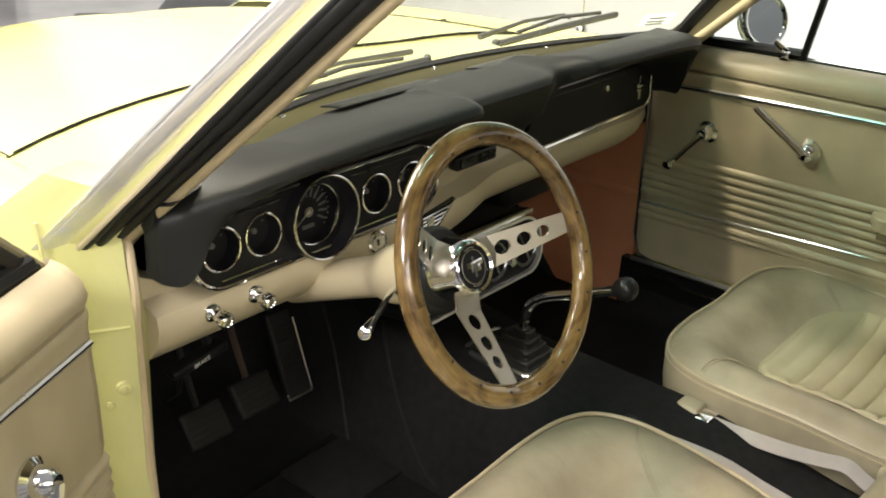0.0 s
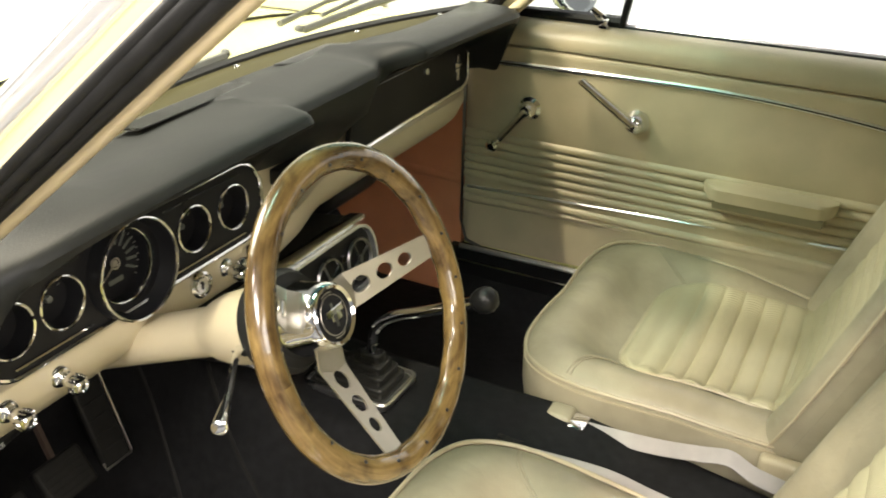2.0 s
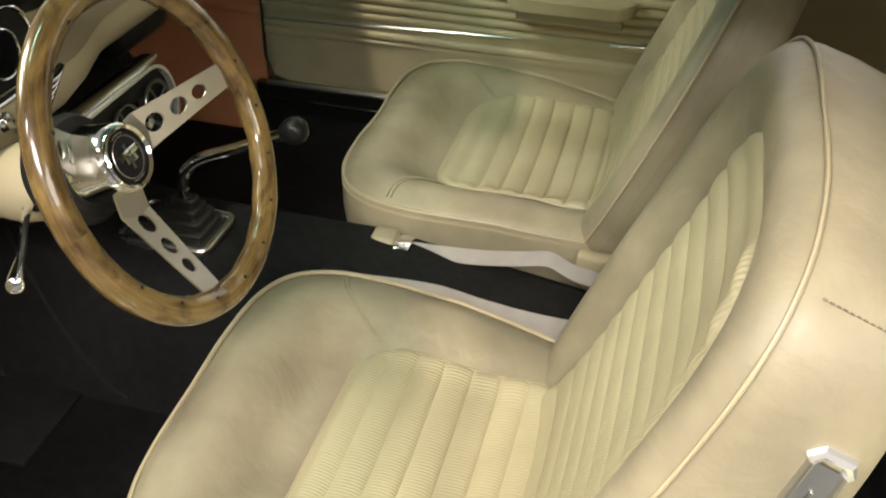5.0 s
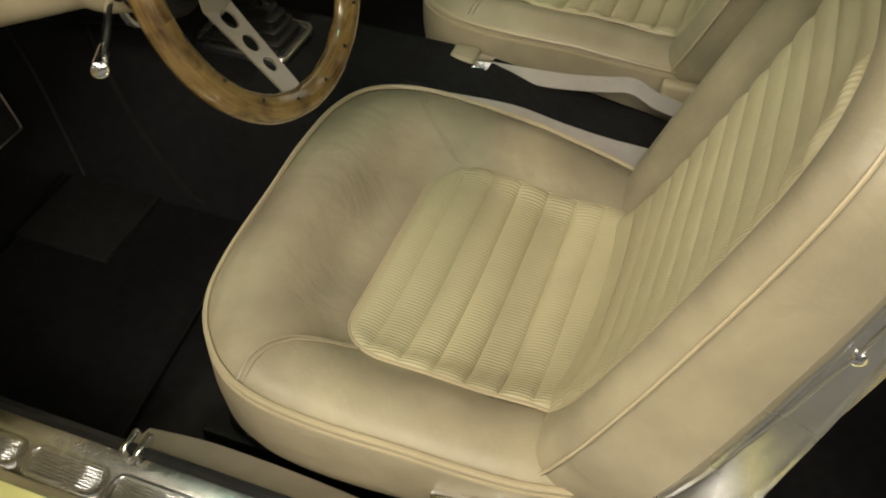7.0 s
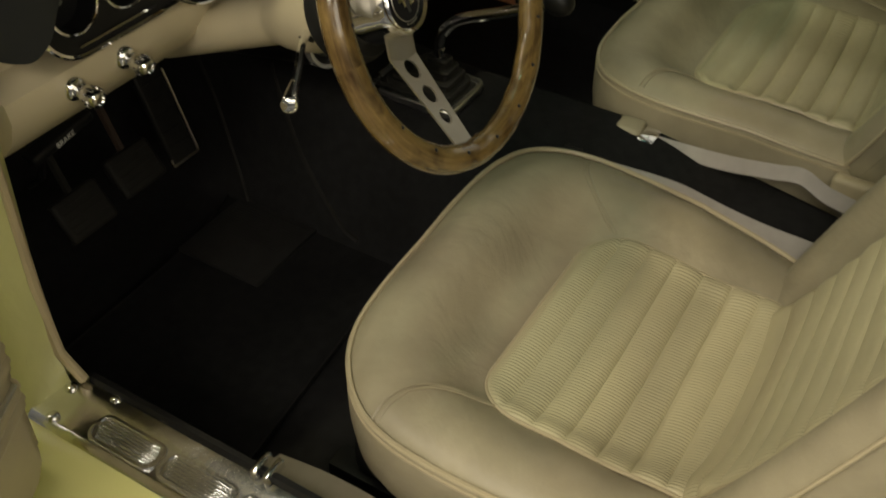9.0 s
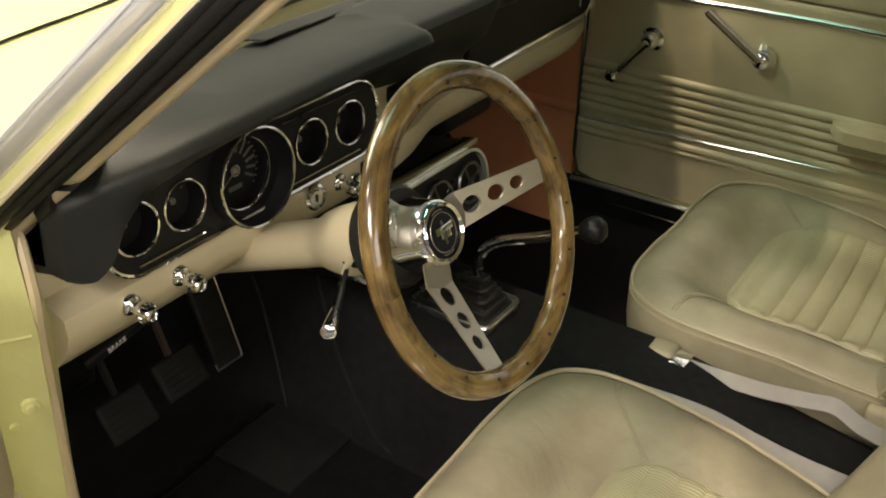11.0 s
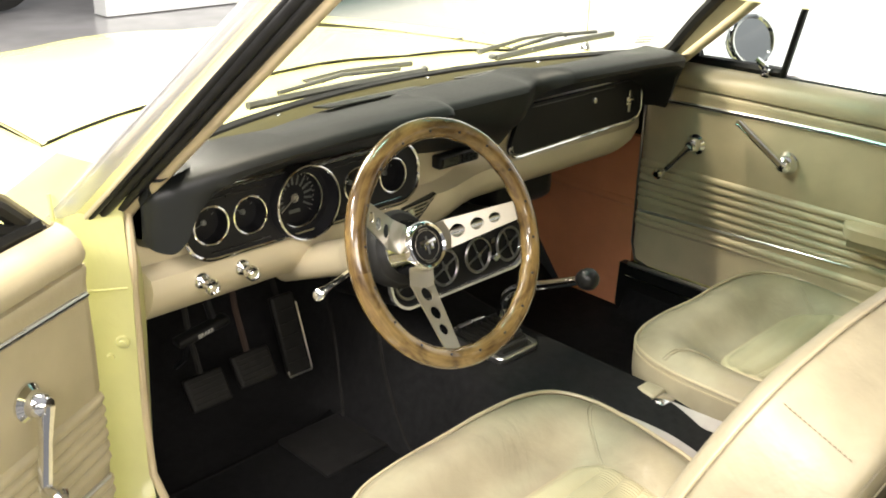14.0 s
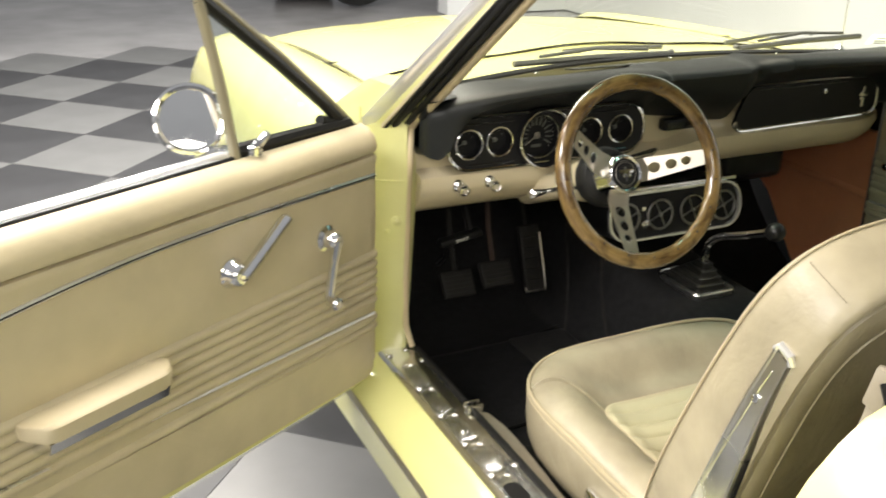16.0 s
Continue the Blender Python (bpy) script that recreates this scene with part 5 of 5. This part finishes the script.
    # side trim and recliner details
    s = outer
    b = bmesh.new()
    def flank(v):
        side = sorted((y, x) for x, y in bh[1:-1])
        return float(np.interp(v, [y for y, x in side], [x for y, x in side])) * 1.018

    loft(b, [[Bt(s * (flank(v) + e), v, d0 + (d1 - d0) * k) for k, e in ((0.0, -0.004), (0.02, 0.004), (0.07, 0.0078), (0.13, 0.0080), (0.19, 0.0060), (0.5, 0.0060), (0.81, 0.0060), (0.87, 0.0080), (0.93, 0.0078), (0.98, 0.004), (1.0, -0.004))] for v, d0, d1 in ((0.03, -0.086, -0.150), (0.12, -0.084, -0.148), (0.20, -0.082, -0.142), (0.30, -0.076, -0.124), (0.38, -0.071, -0.110), (0.452, -0.067, -0.098))])
    tr = wpart("side_trim", b, TRIMPLATE, seat, "satin metal side trim plate with raised border", 30)
    b = bmesh.new()
    sweep(b, [Bt(s * (flank(v) + 0.0062), v, -0.084 - 0.030 * (0.43 - v)) for v in (0.10, 0.20, 0.30, 0.40, 0.43)], [0.0012, 0.0018, 0.0018, 0.0018, 0.0012], 5)
    wpart("pressed_rib", b, TRIMPLATE, tr)
    b = bmesh.new()
    lathe(b, [(0.006, 0), (0.006, 0.003), (0.002, 0.005)], axis_pose(Bt(s * (flank(0.385) + 0.005), 0.385, -0.088), (s, 0, 0.2)), 12)
    wpart("screw", b, CHROME, tr)
    b = bmesh.new()
    sweep(b, [Bt(s * (flank(0.452) + 0.003), 0.452, -0.069), Bt(s * (flank(0.462) + 0.006), 0.462, -0.073), Bt(s * (flank(0.462) + 0.006), 0.462, -0.092), Bt(s * (flank(0.452) + 0.003), 0.452, -0.097)], 0.0055, 8)
    wpart("trim_cap", b, SATIN, tr, "chrome trim cap")
    b = bmesh.new()
    box(b, (cx - s * 0.262, -0.452, 0.432), (0.022, 0.075, 0.036), 0.009, 3)
    wpart("hinge_cover", b, PIPING, seat, "parchment plastic hinge cover")
    b = bmesh.new()
    lathe(b, [(0.030, -0.01), (0.030, 0.006), (0.026, 0.012), (0.01, 0.014)], axis_pose((cx + s * 0.268, -0.40, 0.405), (s, 0, 0.2)), 20)
    box(b, (cx + s * 0.275, -0.37, 0.412), (0.014, 0.09, 0.026), 0.006)
    wpart("recliner_lever", b, CHROME, seat, "chrome seat release lever")
    sx0, sy0 = (0.2065, 0.532) if outer < 0 else (0.168, 0.53)
    for sx in (-1, 1):
        b = bmesh.new()
        for i in range(14):
            sweep(b, [Bk(sx * sx0 * 1.0235, bc[1] + (sy0 - bc[1]) * 1.0235, -0.020 - 0.0068 * (i + k)) for k in (0.0, 0.6)], 0.0008, 4)
        wpart("stitching", b, DARKTAN, seat)
    # base
    b = bmesh.new()
    box(b, (cx, -0.24, 0.325), (0.42, 0.40, 0.09), 0.02)
    wpart("seat_base", b, BLACK, seat, "black seat riser")
    for x in (-0.2, 0.2):
        b = bmesh.new()
        box(b, (cx + x, -0.24, 0.273), (0.035, 0.46, 0.03), 0.004)
        wpart("seat_track", b, BLACK, seat)
    seat.location.y += fwd
    return seat


make_seat(-0.335, "tan and cream vinyl driver bucket seat with pleated insert", -1)
make_seat(0.398, "tan and cream vinyl passenger bucket seat with pleated insert", 1, 0.008, 0.94, 0.74, -0.154)

# ---- gear shifter ----
sh = thing("gear_shifter", (0, 0.18, 0.455), "chrome bent gear lever with black knob and ribbed rubber boot", "gear shifter")
b = bmesh.new()
slab(b, rounded(0.106, 0.150, 0.012, 4, 0.0, 0.190), 0.010, Matrix.Translation((0, 0, 0.456)), [rounded(0.090, 0.134, 0.01, 4, 0.0, 0.190)])
sweep(b, [(x, y, 0.4665) for x, y in rounded(0.103, 0.147, 0.012, 4, 0.0, 0.190)], 0.0042, 6, closed=True)
wpart("boot_plate", b, BRIGHT, sh, "chrome boot plate")
b = bmesh.new()
rings = []
for i in range(5):
    w, h, z, y = 0.092 - 0.0165 * i, 0.136 - 0.025 * i, 0.458 + 0.0140 * i, 0.190 - 0.006 * i
    for dw, dz in ((0.0, 0.0), (0.001, 0.0070), (-0.003, 0.0095), (-0.013, 0.0097), (-0.0145, 0.0140)):
        rings.append([(px, py, z + dz) for px, py in rounded(w + dw, h + dw, 0.008, 4, 0.0, y)])
loft(b, rings)
wpart("boot", b, BOOTRUB, sh, "stepped black rubber boot")
b = bmesh.new()
lev = smooth_path([(-0.002, 0.163, 0.503), (0, 0.167, 0.535), (0.001, 0.160, 0.566), (0.004, 0.132, 0.592), (0.008, 0.07, 0.618), (0.014, 0.005, 0.647)], 6)
sweep(b, lev, 0.0088, 10)
wpart("lever", b, CHROME, sh, "bent chrome lever")
b = bmesh.new()
lathe(b, [(0.008, -0.021), (0.012, -0.018), (0.0175, -0.010), (0.0198, 0.0), (0.0185, 0.009), (0.013, 0.016), (0.005, 0.019)], axis_pose((0.016, -0.011, 0.654), (0.1, -1, 0.35)), 24)
wpart("shift_knob", b, BLACK, sh, "black ball shift knob")

# ---- pedals ----
def pedal(name, x0, x1, z0, z1, y, tilt, label, arm_top, arm=None):
    p = thing(name, ((x0 + x1) / 2, y, z0), label, "pedal", "pedals")
    c = Vector(((x0 + x1) / 2, y, (z0 + z1) / 2))
    b = bmesh.new()
    box(b, c, (x1 - x0, 0.016, z1 - z0), 0.0075, 3, Matrix.Rotation(radians(tilt), 4, "X"))
    wpart("pad", b, GREYRUB, p, "worn grey-black rubber pad")
    m = Matrix.Translation(c) @ Matrix.Rotation(radians(tilt), 4, "X")
    for i in range(5):
        b = bmesh.new()
        z = (i - 2) * (z1 - z0) * 0.16
        sweep(b, [m @ Vector((-(x1 - x0) * 0.42, -0.008, z)), m @ Vector(((x1 - x0) * 0.42, -0.008, z))], 0.0018, 4)
        wpart("pad_rib", b, GREYRUB, p)
    b = bmesh.new()
    sweep(b, [c + Vector((0, 0.01, 0)), c + Vector((0, 0.05, 0.10)), Vector(arm_top)], 0.0062, 6)
    wpart("pedal_arm", b, arm or GREYRUB, p)
    return p


pedal("clutch_pedal", -0.513, -0.433, 0.400, 0.462, 0.440, -35, "worn black rubber clutch pedal above dark carpet", (-0.473, 0.52, 0.70))
pedal("brake_pedal", -0.414, -0.334, 0.410, 0.472, 0.440, -35, "worn black rubber brake pedal above dark carpet", (-0.374, 0.52, 0.70), material("rusty_steel", (0.034, 0.020, 0.014), 0.6, 0, 0.3, 40))
gas = pedal("accelerator_pedal", -0.262, -0.207, 0.345, 0.510, 0.520, -20, "tall black accelerator pedal with a bright lower edge", (-0.235, 0.62, 0.66))
b = bmesh.new()
GM = Matrix.Translation((-0.2345, 0.520, 0.4275)) @ Matrix.Rotation(radians(-20), 4, "X")
sweep(b, [GM @ Vector(p) for p in ((-0.0275, -0.007, -0.070), (-0.0265, -0.007, -0.081), (0.0265, -0.007, -0.081), (0.0275, -0.007, -0.076), (0.0275, -0.007, 0.0), (0.0275, -0.007, 0.06))], 0.0022, 5)
wpart("bright_edge", b, STEEL, gas)
pk = thing("parking_brake_pedal", (-0.455, 0.474, 0.53), "black parking brake pedal with white lettering", "pedal")
b = bmesh.new()
box(b, (-0.455, 0.474, 0.531), (0.105, 0.028, 0.016), 0.006, 3, Matrix.Rotation(radians(-10), 4, "Y"))
wpart("pad", b, RUBBER, pk)
b = bmesh.new()
sweep(b, [(-0.425, 0.48, 0.533), (-0.43, 0.51, 0.60), (-0.43, 0.54, 0.70)], 0.008, 6)
sweep(b, [(-0.482, 0.478, 0.523), (-0.487, 0.485, 0.48), (-0.487, 0.52, 0.45)], 0.005, 6)
wpart("pedal_arm", b, BLACK, pk)
txt = bpy.data.curves.new("brake_lettering", "FONT")
txt.body, txt.size, txt.extrude = "BRAKE", 0.0105, 0.0004
txt.align_x, txt.align_y = "CENTER", "CENTER"
txo = new("brake_lettering", txt)
txo.data.materials.append(WHITE)
txo.matrix_world = Matrix.Translation((-0.455, 0.4592, 0.5305)) @ Matrix.Rotation(radians(90), 4, "X") @ Matrix.Rotation(radians(10), 4, "Z")
bpy.context.view_layer.update()
under(pk, txo)

# floor mat with a bound edge
fm = thing("floor_mat", (-0.38, 0.25, 0.257), "black carpet floor mat with bound edge in the driver footwell", "floor mat")
b = bmesh.new()
MAT = [(-0.600, 0.085), (-0.150, 0.125), (-0.165, 0.30), (-0.185, 0.455), (-0.30, 0.425), (-0.590, 0.420)]
slab(b, MAT, 0.007, Matrix.Translation((0, 0, 0.2552)))
wpart("mat", b, CARPET, fm)
b = bmesh.new()
sweep(b, [(x, y, 0.2620) for x, y in MAT], 0.0034, 6, closed=True)
wpart("binding", b, RUBBER, fm, "black bound edge")

# heel pad moulded in the mat
hp = thing("heel_pad", (-0.25, 0.352, 0.262), "ribbed black rubber heel pad on the floor mat", "heel pad")
b = bmesh.new()
box(b, (-0.262, 0.352, 0.265), (0.15, 0.155, 0.008), 0.003)
wpart("pad", b, FLOORRUB, hp)
for i in range(13):
    b = bmesh.new()
    box(b, (-0.200 - 0.0055 * i, 0.354, 0.2692), (0.0026, 0.135, 0.0022))
    wpart("pad_rib", b, FLOORRUB, hp)
for pts in ([(-0.115, 0.56, 0.30), (-0.14, 0.50, 0.285), (-0.165, 0.45, 0.28), (-0.19, 0.41, 0.272)], [(-0.10, 0.41, 0.42), (-0.125, 0.375, 0.375), (-0.15, 0.32, 0.33), (-0.175, 0.24, 0.29), (-0.182, 0.20, 0.29)]):
    b = bmesh.new()
    sweep(b, smooth_path([(x, y, carpet_z(x, y) + 0.003) for x, y, z in pts], 6), 0.0036, 6)
    wpart("carpet_welt", b, GREYRUB, hp, "raised carpet welt")

# ---- sill plates ----
for s in (-1,):
    sp = thing("sill_plate", (s * 0.70, -0.25, 0.393), "worn polished aluminium sill scuff plate with ribbed windows", "sill plate")
    b = bmesh.new()
    loft(b, [[(s * x, y, z) for x, z in ((0.662, 0.395), (0.664, 0.402), (0.682, 0.404), (0.690, 0.401), (0.726, 0.400), (0.731, 0.402), (0.737, 0.398), (0.739, 0.393))] for y in (0.262, 0.24, -0.3, -0.84)])
    wpart("plate", b, SCUFF, sp)
    b = bmesh.new()
    sweep(b, [(s * 0.663, 0.235, 0.404), (s * 0.663, -0.2, 0.404), (s * 0.663, -0.84, 0.404)], 0.0065, 6)
    wpart("edge_seal", b, RUBBER, sp, "black rubber edge seal")
    for i in range(9):
        y = 0.138 - 0.100 * i
        b = bmesh.new()
        slab(b, rounded(0.037, 0.096, 0.013, 5), 0.0022, Matrix.Translation((-0.709, y, 0.4005)), [rounded(0.031, 0.090, 0.011, 5)])
        wd = wpart("ribbed_window", b, SCUFF, sp, "raised ribbed window")
        for k in range(7):
            b = bmesh.new()
            box(b, (-0.709 - 0.0114 + k * 0.0038, y, 0.4018), (0.0018, 0.084 - 0.003 * abs(k - 3), 0.0018), 0.0005, 1)
            wpart("rib", b, SCUFF, wd)
    for x, y in ((-0.727, 0.232), (-0.686, 0.246), (-0.709, -0.075), (-0.709, -0.475), (-0.672, 0.19), (-0.672, -0.2)):
        b = bmesh.new()
        lathe(b, [(0.008, 0), (0.0075, 0.003), (0.004, 0.006), (0.001, 0.0065)], axis_pose((x, y, 0.4005), (0, 0, 1)), 12)
        wpart("screw", b, CHROME, sp)
    b = bmesh.new()
    slab(b, rounded(0.032, 0.05, 0.012, 5), 0.002, Matrix.Translation((-0.709, -0.27, 0.4035)))
    wpart("maker_plate", b, BLACK, sp, "small dark oval plate")
b = bmesh.new()
sweep(b, [(0.655, 0.335, 0.352), (0.655, 0.1, 0.352), (0.655, -0.4, 0.352)], 0.0035, 6)
wpart("sill_bead", b, CHROME, car, "thin chrome bead on the inner sill")
b = bmesh.new()
sweep(b, [(0.662, 0.335, 0.382), (0.661, 0.1, 0.386), (0.660, -0.4, 0.392)], 0.006, 6)
wpart("door_sill_moulding", b, BRIGHT, car, "chrome moulding under the passenger door")

# ---- seat belts ----
def strap(bm, pts, w, side=(1, 0, 0), th=0.0016):
    rings = []
    for p in smooth_path(pts, 6):
        s = Vector(side).normalized() * w / 2
        up = Vector((0, 0, th))
        rings.append([p - s, p + s, p + s + up, p - s + up])
    loft(bm, rings)


sb = thing("seat_belt", (0.1, -0.2, 0.40), "grey webbing lap belt with chrome buckle beside the passenger seat", "seat belt", "seat belts")
b = bmesh.new()
strap(b, [(0.078, -0.155, 0.440), (0.084, -0.20, 0.438), (0.092, -0.27, 0.438), (0.098, -0.33, 0.444), (0.100, -0.37, 0.450), (0.096, -0.41, 0.436), (0.098, -0.47, 0.424)], 0.027, (0.9, 0, 0.35))
wpart("webbing", b, BELT, sb)
b = bmesh.new()
box(b, (0.088, -0.116, 0.444), (0.040, 0.042, 0.026), 0.009, 3)
wpart("buckle_cover", b, SEATV, sb, "tan plastic buckle cover")
b = bmesh.new()
box(b, (0.079, -0.148, 0.446), (0.040, 0.026, 0.012), 0.003)
wpart("buckle", b, CHROME, sb, "chrome belt buckle")
sb2 = thing("seat_belt", (-0.05, -0.3, 0.42), "grey webbing lap belt beside the driver seat", "seat belt", "seat belts")
b = bmesh.new()
strap(b, [(-0.050, -0.12, 0.458), (-0.046, -0.225, 0.460), (-0.043, -0.30, 0.446), (-0.040, -0.37, 0.436), (-0.042, -0.47, 0.436)], 0.042, (0.95, 0, 0.15))
wpart("webbing", b, BELT, sb2)
b = bmesh.new()
box(b, (-0.03, -0.075, 0.445), (0.05, 0.05, 0.02), 0.006, 3)
wpart("buckle_cover", b, PIPING, sb2, "tan plastic buckle cover")
sb3 = thing("seat_belt", (-0.64, -0.2, 0.30), "tan webbing lap belt between the driver seat and the sill", "seat belt", "seat belts")
b = bmesh.new()
strap(b, [(-0.645, 0.0, 0.385), (-0.64, -0.08, 0.39), (-0.635, -0.2, 0.375), (-0.64, -0.35, 0.365), (-0.65, -0.6, 0.36)], 0.055, (1, 0, -0.45))
wpart("webbing", b, BELTTAN, sb3)
b = bmesh.new()
box(b, (-0.662, -0.012, 0.412), (0.030, 0.008, 0.014), 0.003)
box(b, (-0.662, -0.028, 0.412), (0.030, 0.008, 0.014), 0.003)
wpart("belt_hook", b, CHROME, sb3)

sb4 = thing("seat_belt", (-0.625, -0.84, 0.50), "tan shoulder belt with black buckle beside the rear quarter", "seat belt", "seat belts")
b = bmesh.new()
strap(b, [(-0.618, -0.832, 0.46), (-0.612, -0.800, 0.62), (-0.612, -0.790, 0.76), (-0.612, -0.800, 0.84), (-0.612, -0.811, 0.885)], 0.024, (0.45, 0.9, 0.1))
wpart("webbing", b, BELTTAN, sb4)
b = bmesh.new()
box(b, (-0.612, -0.806, 0.862), (0.009, 0.028, 0.050), 0.004, 2, Matrix.Rotation(radians(12), 4, "X"))
box(b, (-0.613, -0.834, 0.880), (0.010, 0.044, 0.012), 0.005, 2, Matrix.Rotation(radians(20), 4, "X"))
wpart("belt_cover", b, BELTTAN, sb4, "tan plastic belt end cover")
b = bmesh.new()
sweep(b, smooth_path([(-0.622, -0.818, 0.880), (-0.626, -0.832, 0.862), (-0.630, -0.840, 0.842), (-0.628, -0.836, 0.800)], 4), 0.0075, 8)
wpart("buckle", b, RUBBER, sb4, "black belt buckle")

# ---- wipers, antenna, sticker ----
def wiper(foot, tip, label):
    w = thing("wiper", foot, label, "windshield wiper", "wipers")
    foot, tip = Vector(foot), Vector(tip)
    b = bmesh.new()
    lathe(b, [(0.008, 0), (0.007, 0.006), (0.003, 0.009)], axis_pose(foot, (0, -0.3, 1)), 12)
    sweep(b, [foot + Vector((0, 0.04, 0.006)), foot.lerp(tip, 0.4) + Vector((0, 0.055, 0.012)), foot.lerp(tip, 0.66) + Vector((0, 0.035, 0.014)), foot.lerp(tip, 0.6) + Vector((0, 0.004, 0.014))], [0.006, 0.004, 0.003, 0.003], 6)
    wpart("wiper_arm", b, WIPER, w)
    b = bmesh.new()
    a = foot.lerp(tip, 0.02)
    sweep(b, [a + Vector((0, -0.005, 0.0)), a.lerp(tip, 0.5) + Vector((0, -0.008, 0.004)), tip], 0.007, 6)
    sweep(b, [a.lerp(tip, 0.15) + Vector((0, 0, 0.012)), a.lerp(tip, 0.5) + Vector((0, 0, 0.022)), a.lerp(tip, 0.85) + Vector((0, 0, 0.012))], 0.004, 6)
    wpart("wiper_blade", b, WIPER, w, "dark grey rubber blade")
    return w


wiper((0.10, 0.492, 0.918), (-0.36, 0.432, 0.932), "dark grey windshield wiper resting on the glass")
wiper((0.285, 0.480, 0.920), (0.635, 0.425, 0.940), "dark grey windshield wiper resting on the glass")
ant = thing("antenna", (0.73, 0.57, 0.865), "thin chrome radio antenna on the fender", "antenna")
b = bmesh.new()
lathe(b, [(0.014, 0), (0.012, 0.012), (0.004, 0.02)], Matrix.Translation((0.73, 0.57, 0.868)), 14)
sweep(b, [(0.73, 0.57, 0.87), (0.73, 0.57, 1.75)], 0.0016, 6)
wpart("mast", b, CHROME, ant)
stk = thing("windshield_sticker", ws_point(0.60, 0.10), "small pale sticker inside the windshield corner", "sticker")
b = bmesh.new()
grid_face(b, [[ws_point(x, k) + Vector((0, -0.006, -0.004)) for x in (0.535, 0.57, 0.605)] for k in (0.09, 0.12, 0.16)])
wpart("paper", b, PAPER, stk)
b = bmesh.new()
for k in (0.105, 0.12, 0.14):
    sweep(b, [ws_point(0.545, k) + Vector((0, -0.009, -0.006)), ws_point(0.585, k) + Vector((0, -0.009, -0.006))], 0.0016, 4)
wpart("text_bar", b, BELT, stk)

# ---- other cars far off ----
def far_car(x, y, turn, paint, label):
    c = thing("parked_car", Matrix.Translation((x, y, 0)) @ Matrix.Rotation(radians(turn), 4, "Z"), label, "car", "other cars")
    b = bmesh.new()
    loft(b, [[(xx, yy, zz) for yy, zz in ((-0.85, 0.25), (-0.88, 0.55), (-0.8, 0.82), (0.8, 0.82), (0.88, 0.55), (0.85, 0.25))] for xx in (-2.2, -2.1, 2.0, 2.2)])
    part("body", b, paint, c)
    b = bmesh.new()
    loft(b, [[(-1.3, -0.72, 0.8), (-1.3, 0.72, 0.8), (1.0, 0.72, 0.8), (1.0, -0.72, 0.8)], [(-0.8, -0.6, 1.32), (-0.8, 0.6, 1.32), (0.4, 0.6, 1.32), (0.4, -0.6, 1.32)]])
    part("cabin", b, DIAL, c)
    for xx in (-1.35, 1.4):
        for yy in (-0.8, 0.8):
            b = bmesh.new()
            lathe(b, [(0.22, -0.1), (0.32, -0.1), (0.33, -0.05), (0.33, 0.05), (0.32, 0.1), (0.22, 0.1)], Matrix.Translation((xx, yy, 0.33)) @ Matrix.Rotation(radians(90), 4, "X"), 28)
            w = part("wheel", b, RUBBER, c, "black tyre")
            b = bmesh.new()
            lathe(b, [(0.21, -0.08), (0.2, -0.11), (0.05, -0.06)] if yy < 0 else [(0.21, 0.08), (0.2, 0.11), (0.05, 0.06)], Matrix.Translation((xx, yy, 0.33)) @ Matrix.Rotation(radians(90), 4, "X"), 20)
            part("rim", b, CHROME, w)
    return c


NAVY = material("dark_car_paint", (0.02, 0.015, 0.03), 0.2, 0, 0.1, 4, coat=0.8)
far_car(3.1, 7.95, 0, NAVY, "dark parked classic car at the far side of the hall")

# ---- floor tiles, last ----
tm_l, tm_d = [], []
for i in range(-26, 18):
    for j in range(-26, 18):
        p = Matrix.Rotation(radians(TILE_TURN), 3, "Z") @ Vector(((i + 0.5) * TILE, (j + 0.5) * TILE, 0))
        p += Vector((*TILE_AT, 0))
        if -11 < p.x < 3.3 and -3.0 < p.y < 5.45:
            (tm_d if (i + j) % 2 else tm_l).append((abs(p.x + 2.2) + abs(p.y - 0.8), p))
meshes = []
for mat in (TILE_LIGHT, TILE_DARK):
    b = bmesh.new()
    box(b, (0, 0, -0.006), (TILE - 0.0015, TILE - 0.0015, 0.012), 0.0006, 1, Matrix.Rotation(radians(TILE_TURN), 4, "Z"))
    me = bpy.data.meshes.new("tile")
    b.to_mesh(me)
    b.free()
    me.materials.append(mat)
    meshes.append(me)
for lst, me, mat in ((tm_l, meshes[0], TILE_LIGHT), (tm_d, meshes[1], TILE_DARK)):
    lst.sort(key=lambda a: a[0])
    for _, p in lst[:130]:
        t = new("tile", me)
        t.location = p
        t.parent = hall_floor
    b = bmesh.new()
    for _, p in lst[130:]:
        box(b, p + Vector((0, 0, -0.006)), (TILE - 0.004, TILE - 0.004, 0.012), 0, 1, Matrix.Rotation(radians(TILE_TURN), 4, "Z"))
    o = part("tile_field", b, mat, hall_floor, smooth=0)
    o["kind"] = "stuff"
